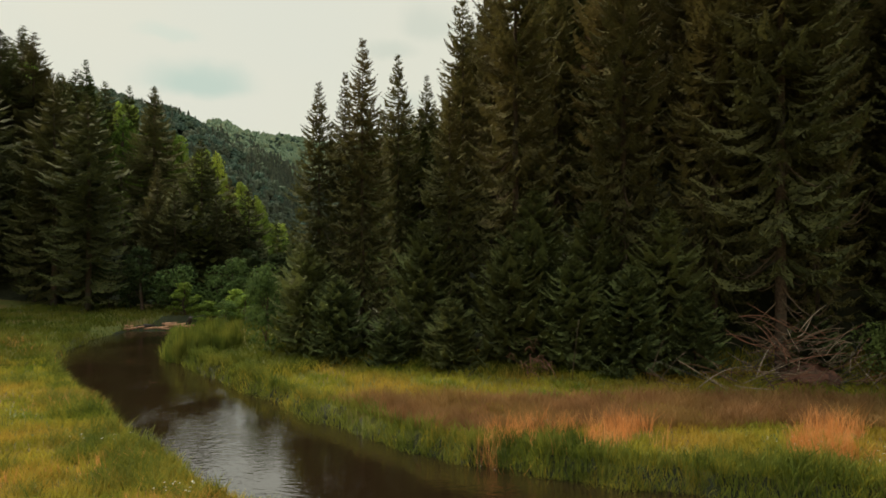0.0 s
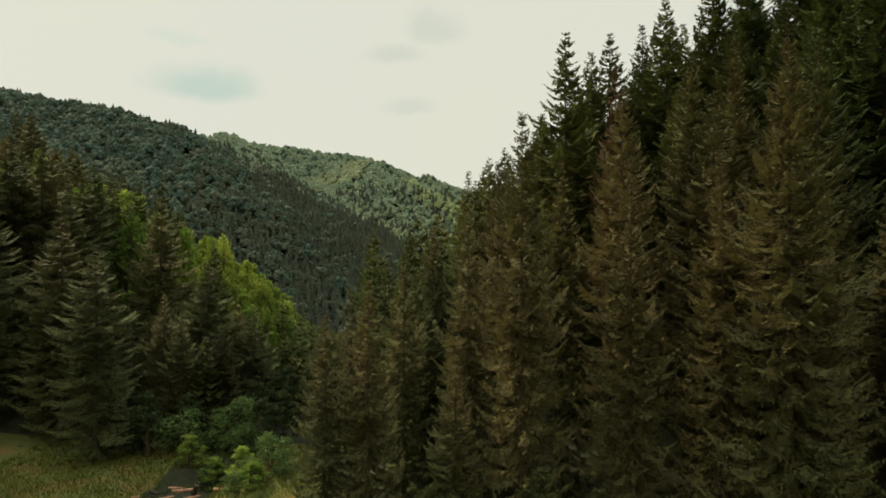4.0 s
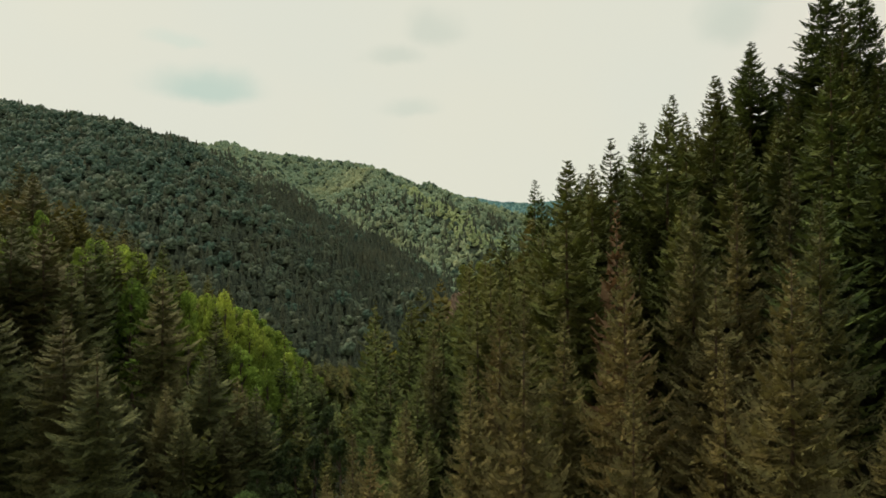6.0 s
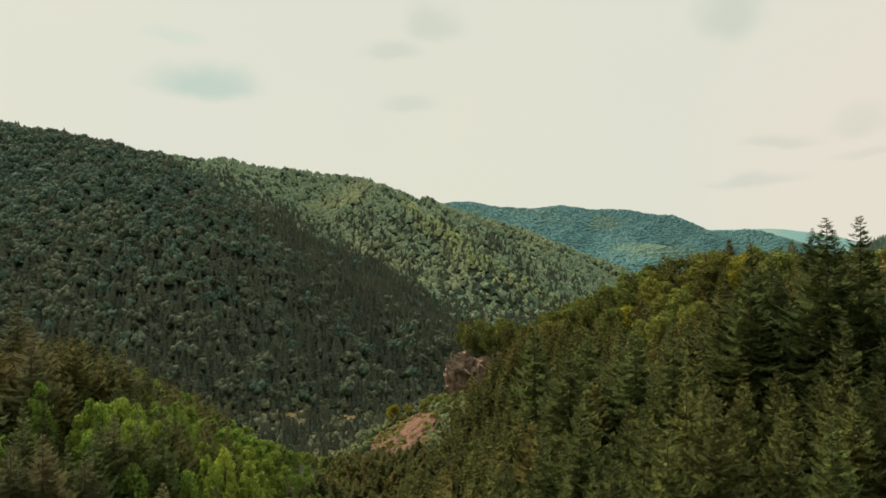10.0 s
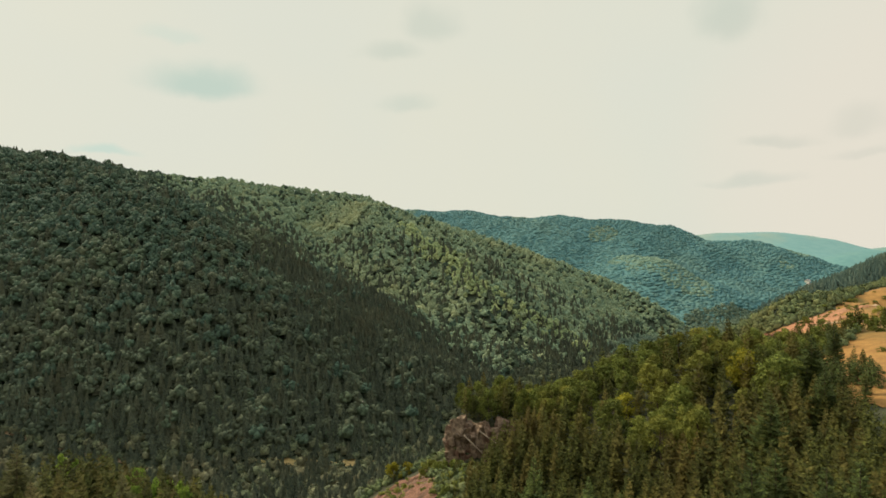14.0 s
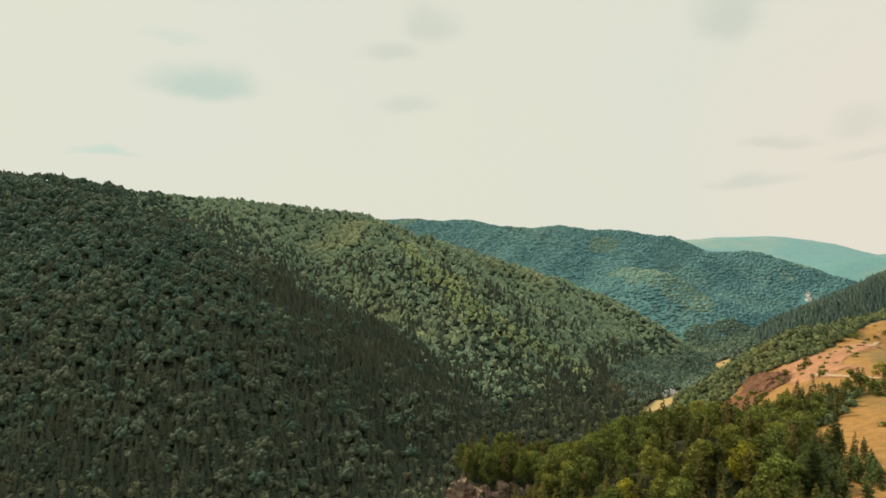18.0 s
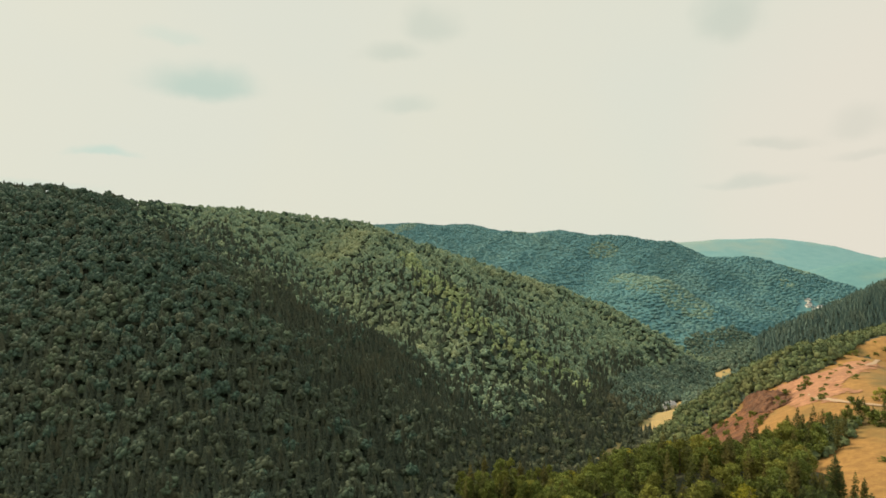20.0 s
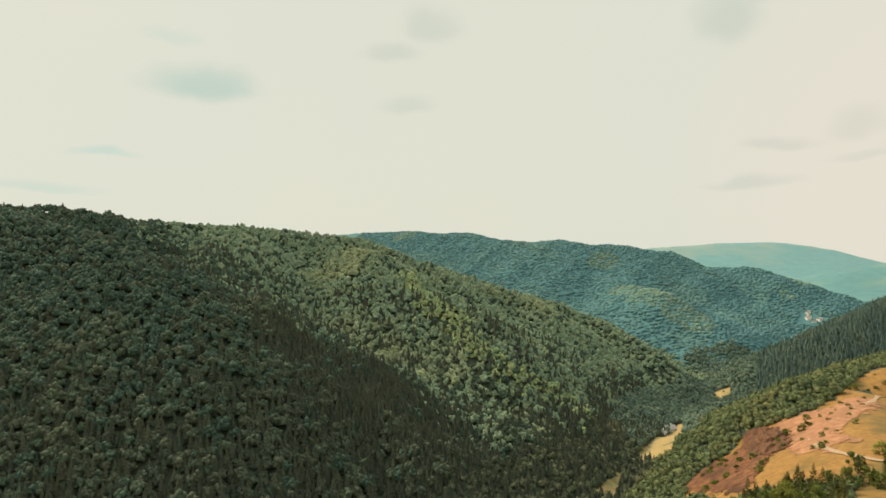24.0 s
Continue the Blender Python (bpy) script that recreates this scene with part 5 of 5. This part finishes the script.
rough_ground("quarry_spoil", SPOIL_LAND, 1.4, 0.45, SPOIL, "pale pinkish bare earth beside the quarry", "bare earth", 5.0, 0.22)
rough_ground("quarry_face", [(184, 366), (191, 361), (193, 348), (189, 329), (171, 298), (165, 301), (162, 310), (173, 343)], 1.2, 0.9, SHADED_FACE, "red-brown dug face of the quarry, its shade in the colour", "quarry", 2.0, 2.2)
stones("quarry_rubble", QUARRY, 420, 61, 0.3, 1.6, RED_EARTH, "reddish broken rubble over the quarry")
rough_ground("scree_slope", SCREE, 0.8, 0.3, SCREE_STONE, "reddish scree slope below the cliff", "scree", 4.0, 0.8)
xs, ys = scatter(SCREE, 3.6, 45)
for x, y in zip(xs, ys):
    if waves(x, y, 5.0, 2.0) > (0.1 if x > -15 else -0.5):
        plant(field_bushes, x, y, tall=rng.uniform(0.9, 2.8), base=5.0, rng=rng)
for x, y, tall in ((-24, 208, 2.2), (-21, 200, 1.6), (-16, 214, 2.4), (-13, 206, 1.8), (-28, 214, 2.6), (-12, 180, 1.6), (-8, 190, 2.0), (-15, 172, 1.5), (-6, 172, 1.8), (-18, 190, 1.4)):
    plant(field_bushes, x, y, tall=tall, base=5.0, rng=rng)
stones("scree_rubble", SCREE, 1300, 62, 0.2, 1.3, ROCK, "brown broken rocks on the scree")


def track(line, half, label):
    pts = np.array(line, float)
    n = 12 * len(line)
    s = np.linspace(0, len(pts) - 1, n)
    x, y = np.interp(s, np.arange(len(pts)), pts[:, 0]), np.interp(s, np.arange(len(pts)), pts[:, 1])
    k = np.ones(7) / 7
    xp, yp = np.pad(x, 3, "edge"), np.pad(y, 3, "edge")
    x, y = np.convolve(xp, k, "valid"), np.convolve(yp, k, "valid")
    tx, ty = np.gradient(x), np.gradient(y)
    q = np.hypot(tx, ty) + 1e-6
    w = half * (1 + 0.2 * np.sin(np.arange(n) * 0.9))
    rows = []
    for c in (-1.0, -0.5, 0.0, 0.5, 1.0):
        px, py = x - ty / q * w * c, y + tx / q * w * c
        rows.append(np.stack([px, py, height(px, py) + 0.62], 1))
    v = np.stack(rows, 1).reshape(-1, 3)
    i, j = np.meshgrid(np.arange(n - 1), np.arange(4), indexing="ij")
    f = np.stack([i * 5 + j, i * 5 + j + 1, (i + 1) * 5 + j + 1, (i + 1) * 5 + j], -1).reshape(-1, 4)
    tagged(new("dirt_track", mesh("dirt_track", v, f, TRACK, True)), label, "track", kind="structure")


track([(190, 232), (171, 234), (166, 249), (169, 270), (178, 292), (196, 306), (219, 323), (252, 350), (280, 380)], 1.3, "pale dirt track winding through the quarry")
track([(-260, 290), (-224, 291), (-190, 285), (-150, 280), (-125, 270), (-100, 262), (-67, 258), (-40, 262)], 1.1, "pale valley road between young trees")


def crag(name, x0, y0, x1, y1, bottom, top, thick, seed, label):
    """A rough rock face of broken slabs, standing against the slope."""
    ob = new(name)
    r = np.random.RandomState(seed)
    n = 15
    for i in range(n):
        u = (i + 0.5) / n
        cx, cy = x0 + (x1 - x0) * u, y0 + (y1 - y0) * u + 1.2 * math.sin(u * 9)
        hi = top * (0.72 + 0.35 * math.sin(u * 2.6 + 0.5)) + r.uniform(-1.5, 1)
        z = bottom + r.uniform(-1.5, 0.5)
        while z < hi:
            tall = r.uniform(1.8, 4.6)
            bm = bmesh.new()
            bmesh.ops.create_cube(bm, size=1.0)
            bmesh.ops.subdivide_edges(bm, edges=bm.edges[:], cuts=3, use_grid_fill=True)
            for v in bm.verts:
                p = Vector((seed + i * 5.1, z, 0))
                v.co *= 0.86 + 0.14 / max(v.co.length, 0.5)
                v.co += 0.22 * noise.noise_vector(v.co * 1.7 + p) + 0.10 * noise.noise_vector(v.co * 5.0 + p)
            w = math.hypot(x1 - x0, y1 - y0) / n * r.uniform(1.2, 1.8)
            back = 0.22 * (z - bottom)
            bmesh.ops.transform(bm, verts=bm.verts, matrix=Matrix.Translation((cx, cy + back * 0.4 + r.uniform(-0.9, 0.9), z + tall / 2)) @ Matrix.Rotation(r.uniform(-0.5, 0.5) + math.atan2(y1 - y0, x1 - x0), 4, "Z") @ Matrix.Rotation(r.uniform(-0.3, 0.15), 4, "X") @ Matrix.Rotation(r.uniform(-0.3, 0.3), 4, "Y") @ Matrix.Diagonal((w, thick * r.uniform(0.8, 1.3), tall * 1.3, 1)))
            me = bpy.data.meshes.new("rock_slab")
            bm.to_mesh(me)
            bm.free()
            me.materials.append(ROCK)
            part("rock_slab", me, ob)
            z += tall * 0.8
    return tagged(ob, label, "cliff")


crag("cliff", 0.0, 209.5, 30.0, 209.0, -10.0, 6.5, 3.6, 3, "brown and pale broken rock cliff above the scree")


def log_thing(name, a, b, rad, mat, label, category, group="", sag=0.0, sides=8, knots=0):
    a, b = Vector(a), Vector(b)
    u = np.linspace(0, 1, 7)
    p = np.array([tuple(a.lerp(b, t)) for t in u])
    p[:, 2] += sag * np.sin(u * np.pi)
    rr = rad * (1 - 0.35 * u) * (1 + 0.08 * np.sin(u * 23))
    v, f = tube(p, rr, sides)
    caps = [(np.arange(sides)[::-1], 0), (np.arange(sides) + 6 * sides, 1)]
    bm = bmesh.new()
    vs = [bm.verts.new(q) for q in v]
    for q in f:
        bm.faces.new([vs[k] for k in q])
    for ring, _ in caps:
        bm.faces.new([vs[k] for k in ring])
    me = bpy.data.meshes.new(name)
    bm.to_mesh(me)
    bm.free()
    me.materials.append(mat)
    for q in me.polygons:
        q.use_smooth = len(q.vertices) == 4
    return tagged(new(name, me), label, category, group)


# pale fallen trunks on the cliff
for a, b in (((5.5, 207.0, 5.5), (12.5, 205.6, -1.0)), ((11.0, 207.0, 7.0), (18.5, 205.6, 1.5)), ((8.0, 205.5, -5.5), (16.0, 204.0, -6.5))):
    log_thing("fallen_trunk", a, b, 0.28, PALE_WOOD, "bleached fallen tree trunk lying on the cliff", "fallen trunk", "fallen trunks")

# the log jam across the stream
r = np.random.RandomState(77)
for i in range(15):
    x, y = -22.4 + 6.6 * (i + 0.5) / 15 + r.uniform(-0.4, 0.4), 40.2 + r.uniform(-1.2, 1.2)
    th, k = r.uniform(-0.7, 0.5), r.uniform(0.7, 1.7)
    log_thing("driftwood_log", (x - k / 2 * math.cos(th), y - k / 2 * math.sin(th), 0.06 + r.uniform(0, 0.12)), (x + k / 2 * math.cos(th), y + k / 2 * math.sin(th), 0.10 + r.uniform(0, 0.2)), r.uniform(0.06, 0.15), LOG_WOOD if i % 5 else CHAR, "orange-brown driftwood log jammed across the stream", "driftwood log", "log jam")
log_thing("driftwood_stump", (-17.6, 40.6, 0.1), (-17.3, 40.4, 0.75), 0.2, CHAR, "dark upright driftwood stump with a pale broken top", "driftwood log", "log jam")

# an uprooted heap of dead branches under the big spruce
r = np.random.RandomState(5)
for i in range(140):
    x, y = 11.6 + r.normal(0, 1.3), 19.3 + r.normal(0, 0.6)
    th, up, k = r.uniform(-0.5, 3.6), r.uniform(-0.05, 0.55), r.uniform(0.9, 2.4)
    z = 0.8 + max(0.0, 2.3 - 0.95 * abs(x - 11.8)) * r.uniform(0, 1)
    a = Vector((x, y, z))
    b = a + Vector((math.cos(th) * k * math.cos(up), math.sin(th) * 0.5 * k, k * math.sin(up)))
    log_thing("dead_branch", a, b, r.uniform(0.008, 0.022), (DEAD_WOOD, RUST_WOOD, PALE_WOOD, RUST_WOOD, DEAD_WOOD, BARK)[i % 6], "dry bare branch in a tangled heap", "dead branch", "heap of dead branches", r.uniform(-0.2, 0.25), 5)
# rust-brown fallen boughs at the forest edge
for i in range(34):
    x, y = 3.2 + r.normal(0, 0.38), 21.6 + r.normal(0, 0.3)
    th, k = r.uniform(0, 6.28), r.uniform(0.5, 1.3)
    a = Vector((x, y, 0.8 + abs(r.normal(0, 0.55))))
    b = a + Vector((math.cos(th) * 0.5 * k, math.sin(th) * 0.4 * k, -0.55 * k + r.uniform(0, 0.5)))
    b.z = max(b.z, 0.72)
    log_thing("dead_branch", a, b, r.uniform(0.010, 0.022), RUST_WOOD, "rust-brown dead spruce bough at the forest edge", "dead branch", "fallen spruce boughs", r.uniform(0.0, 0.3), 5)
bm = bmesh.new()
bmesh.ops.create_icosphere(bm, subdivisions=3, radius=1.0)
for v in bm.verts:
    v.co *= 1 + 0.3 * noise.noise(v.co * 2.2) + 0.12 * noise.noise(v.co * 6)
bmesh.ops.transform(bm, verts=bm.verts, matrix=Matrix.Translation((12.6, 20.1, 0.7)) @ Matrix.Diagonal((1.0, 0.7, 0.75, 1)))
me = bpy.data.meshes.new("root_plate")
bm.to_mesh(me)
bm.free()
me.materials.append(mottled("red_root_soil", (0.10, 0.045, 0.03), (0.20, 0.09, 0.055), (0.07, 0.04, 0.03), 5.0, 1.2, 0.95, 0.05))
tagged(new("root_plate", me), "upturned root plate caked with reddish soil", "root plate")
for a, b in (((7.0, 20.2, 0.7), (7.5, 20.0, 2.3)), ((7.3, 20.2, 0.7), (8.3, 20.1, 1.9)), ((4.6, 21.0, 0.7), (4.8, 20.8, 2.9)), ((0.9, 22.8, 0.7), (1.6, 22.6, 2.1))):
    log_thing("dead_sapling", a, b, 0.014, DEAD_WOOD, "bare brown dead sapling at the forest edge", "dead sapling", "dead saplings", 0.1, 5)


# ---- houses in the valley ----
def house(x, y, w, d, h, turn, label):
    ob = new("house")
    ob.matrix_basis = stand(x, y, turn, sink=0.0)
    def box(name, sx, sy, sz, ox, oy, oz, mat, parent, lab=""):
        bm = bmesh.new()
        bmesh.ops.create_cube(bm, size=1.0, matrix=Matrix.Translation((ox, oy, oz)) @ Matrix.Diagonal((sx, sy, sz, 1)))
        me = bpy.data.meshes.new(name)
        bm.to_mesh(me)
        bm.free()
        me.materials.append(mat)
        return part(name, me, parent, lab)
    box("wall", w, d, h + 1.0, 0, 0, h / 2 - 0.5, PLASTER, ob)
    e = 0.4
    v = [(-w / 2 - e, -d / 2 - e, h), (w / 2 + e, -d / 2 - e, h), (w / 2 + e, d / 2 + e, h), (-w / 2 - e, d / 2 + e, h), (-w / 2 - e, 0, h + d * 0.42), (w / 2 + e, 0, h + d * 0.42)]
    me = bpy.data.meshes.new("roof")
    me.from_pydata(v, [], [(0, 1, 5, 4), (2, 3, 4, 5), (0, 4, 3), (1, 2, 5), (0, 3, 2, 1)])
    me.materials.append(ROOF)
    roof = part("roof", me, ob)
    box("chimney", 0.6, 0.6, 1.6, w * 0.2, 0.5, h + d * 0.42 + 0.1, PLASTER, roof)
    for k in range(3):
        win = box("window", 0.9, 0.12, 1.2, (k - 1) * w * 0.3, -d / 2 - 0.03, h * 0.55, PLASTER, ob)
        box("pane", 0.7, 0.06, 1.0, (k - 1) * w * 0.3, -d / 2 - 0.08, h * 0.55, DARK_GLASS, win)
    box("door", 1.0, 0.12, 2.05, w * 0.43 - 0.4, -d / 2 - 0.03, 1.02, BARK, ob)
    return tagged(ob, label, "house", "valley houses")


house(208, 556, 12, 7, 3.2, 0.35, "small white house with weathered roof in the valley meadow")
house(196, 540, 6, 5, 2.6, 0.2, "small shed with weathered roof beside the valley house")
for i, (x, y) in enumerate(((665, 1089), (680, 1079), (677, 1110), (668, 1077), (672, 1098))):
    house(x, y, 9, 7, 3.6, 0.3 * i, "distant white house of the village in the valley")


# ---- power line ----
def pole_thing(x, y, tall):
    ob = new("power_pole")
    ob.matrix_basis = stand(x, y, 0.25, sink=0.3)
    part("post", mesh("post", *tube([(0, 0, 0), (0, 0, tall * 0.5), (0, 0, tall)], [0.16, 0.14, 0.11], 8), BARK, True), ob)
    part("cross_arm", mesh("cross_arm", *tube([(-1.1, 0, tall - 0.5), (0, 0, tall - 0.48), (1.1, 0, tall - 0.5)], [0.07, 0.07, 0.07], 6), BARK), ob)
    for k in (-1.0, 0.0, 1.0):
        part("insulator", mesh("insulator", *tube([(k, 0, tall - 0.45), (k, 0, tall - 0.3), (k, 0, tall - 0.15)], [0.05, 0.08, 0.03], 8), PLASTER, True), ob, "pale ceramic insulator")
    tagged(ob, "weathered wooden power pole in the gully", "power pole", "power poles")
    return [ob.matrix_basis @ Vector((k, 0, tall - 0.15)) for k in (-1.0, 0.0, 1.0)]


first, last = pole_thing(-58.0, 66.0, 10.5), pole_thing(-65.0, 132.0, 10.0)
for a, b in zip(first, last):
    u = np.linspace(0, 1, 24)
    p = np.array([tuple(a.lerp(b, t)) for t in u])
    p[:, 2] -= 1.6 * np.sin(u * np.pi)
    tagged(new("power_cable", mesh("power_cable", *tube(p, np.full(24, 0.03), 5), CABLE, True)), "thin grey power cable strung between poles", "cable", "power cables")

# ---- grass, reeds and flowers by the stream ----
def blades(x, y, tall, wide, lean, seed):
    """Arrays of bent grass blades, each of two faces."""
    r = np.random.RandomState(seed)
    n = len(x)
    z = height(x, y) - 0.03
    az, to = r.uniform(0, 6.28, n), r.uniform(0, 6.28, n)
    base = np.stack([x, y, z], 1)
    a = np.stack([np.cos(az), np.sin(az), np.zeros(n)], 1) * (wide * r.uniform(0.7, 1.4, n))[:, None] / 2
    h = tall * r.uniform(0.6, 1.25, n)
    bend = (lean * h * r.uniform(0.2, 1.2, n))[:, None] * np.stack([np.cos(to), np.sin(to), np.zeros(n)], 1)
    up = np.array([0, 0, 1.0]) * h[:, None]
    m, t = base + up * 0.55 + bend * 0.3, base + up * 0.98 + bend
    v = np.stack([base - a, base + a, m + a * 0.8, m - a * 0.8, t + a * 0.12, t - a * 0.12], 1).reshape(-1, 3)
    k = np.arange(n)[:, None] * 6
    return v, np.concatenate([k + np.array([0, 1, 2, 3]), k + np.array([3, 2, 4, 5])])


def spots(count, seed, keep, x=(-34, 24), y=(5.5, 48)):
    """Places on the meadow, thinner with distance, where keep holds."""
    r = np.random.RandomState(seed)
    py = y[0] + (y[1] - y[0]) * r.uniform(0, 1, count) ** 1.7
    px = (r.uniform(-0.86, 0.86, count)) * (py + 1.5)
    d, _ = near_line(px, py, RIVER)
    edge, _ = near_line(px, py, MEADOW + MEADOW[:1])
    ok = (inside(px, py, MEADOW) | (edge < 2.5)) & ((d > RIVER_HALF - 0.3) | (py > 43.2)) & (px > x[0]) & (px < x[1]) & keep(px, py, d)
    return px[ok], py[ok]


def herb(name, label, category, mat, count, seed, keep, tall, wide, lean, y=(5.5, 48)):
    x, y = spots(count, seed, keep, y=y)
    grow = 1 + 0.3 * waves(x, y, 1.1, 3.0) + 0.3 * waves(x, y, 0.45, 1.0)
    v, f = blades(x, y, tall * grow, wide * (0.7 + y / 26), lean, seed)
    tagged(new(name, mesh(name, v, f, mat)), label, category, kind="stuff")


right_bank = lambda x, y: y > np.interp(x, [-18, -12.9, -9.6, -5.8, -3.5, -0.8, 3.3, 8.2, 15, 30], [36, 24.7, 21.1, 17, 14.6, 12.7, 11, 9.6, 7.2, 2])
dry_patch = lambda x, y: right_bank(x, y) & (np.abs(y - 15.4 + 0.08 * x + 0.6 * waves(x, y, 1.3, 1.0)) < 1.0) & (waves(x, y, 0.55, 4.0) > 0.05) & (((x > 0.8) & (x < 5.6)) | ((x > 8.2) & (x < 11.8)))
brown_patch = lambda x, y: right_bank(x, y) & (y - 0.0 * x > 15.8) & (y < 19 - 0.06 * x) & (x > -5)
herb("meadow_grass", "long green and straw-coloured meadow grass by the stream", "grass", GRASS, 260000, 201, lambda x, y, d: (y < 25 + 2 * waves(x, y, 3.0, 1.0)) & ~dry_patch(x, y) & ~(brown_patch(x, y) & (waves(x, y, 0.9, 2.0) > -0.4)), 0.27, 0.020, 0.8)
herb("meadow_grass", "short green meadow grass near the wood, shade in its colour", "grass", SHADED_TURF, 130000, 211, lambda x, y, d: y > 23 + 2 * waves(x, y, 3.0, 1.0), 0.3, 0.024, 0.7, (21, 49))
herb("bank_sedge", "tall green sedge along the stream banks", "sedge", SEDGE, 260000, 202, lambda x, y, d: right_bank(x, y) & (d < RIVER_HALF + 1.3 + 0.5 * waves(x, y, 1.5, 1.0)), 0.46, 0.020, 0.6, (5.5, 34))
herb("bank_grass", "fuzzy green grass along the low stream bank", "grass", SEDGE, 120000, 212, lambda x, y, d: ~right_bank(x, y) & (d < RIVER_HALF + 1.0 + 0.7 * waves(x, y, 1.5, 1.0)), 0.34, 0.02, 0.8, (5.5, 34))
herb("dry_grass", "tall orange dry grass with seed heads on the bank", "grass", DRY_GRASS, 34000, 203, lambda x, y, d: dry_patch(x, y), 0.72, 0.008, 0.5, (13.2, 17.5))
herb("brown_grass", "brownish seeding grass across the far bank", "grass", BROWN_GRASS, 150000, 204, lambda x, y, d: brown_patch(x, y) & (d > RIVER_HALF + 1), 0.4, 0.013, 0.6, (14.5, 21))
herb("reeds", "upright dark green reeds at the bend of the stream", "reeds", SEDGE, 60000, 205, lambda x, y, d: (np.hypot((x + 12.4) / 2.2, (y - 29.6) / 1.6) < 1) & (d > RIVER_HALF), 1.0, 0.03, 0.12, (27, 32))
herb("straw_tufts", "pale straw tufts in the near meadow", "grass", DRY_GRASS, 60000, 206, lambda x, y, d: ~right_bank(x, y) & (waves(x, y, 2.2, 7.0) > 0.5) & (waves(x, y, 0.5, 2.0) > 0), 0.42, 0.007, 0.7)
herb("green_tussocks", "rounded lush green tussocks in the near meadow", "grass", SEDGE, 220000, 208, lambda x, y, d: ~right_bank(x, y) & (waves(x, y, 1.5, 9.0) + 0.5 * waves(x, y, 0.6, 3.0) > 0.15), 0.42, 0.016, 0.8)
x, y = spots(9000, 207, lambda x, y, d: (waves(x, y, 1.7, 6.0) > 0.55) & (d < 4.5))
x, y = x[:420], y[:420]
z = height(x, y) + 0.42
th = np.random.RandomState(6).uniform(0, 6.28, (len(x), 1))
ring = np.stack([np.cos(th + [[0, 1.57, 3.14, 4.71]]), np.sin(th + [[0, 1.57, 3.14, 4.71]]), np.tile([[0.3, 0, 0.3, 0]], (len(x), 1))], -1) * 0.026
v = (np.stack([x, y, z], 1)[:, None] + ring).reshape(-1, 3)
tagged(new("white_flowers", mesh("white_flowers", v, np.arange(len(v)).reshape(-1, 4), PETALS)), "small white flower heads in the meadow grass", "flowers", kind="stuff")
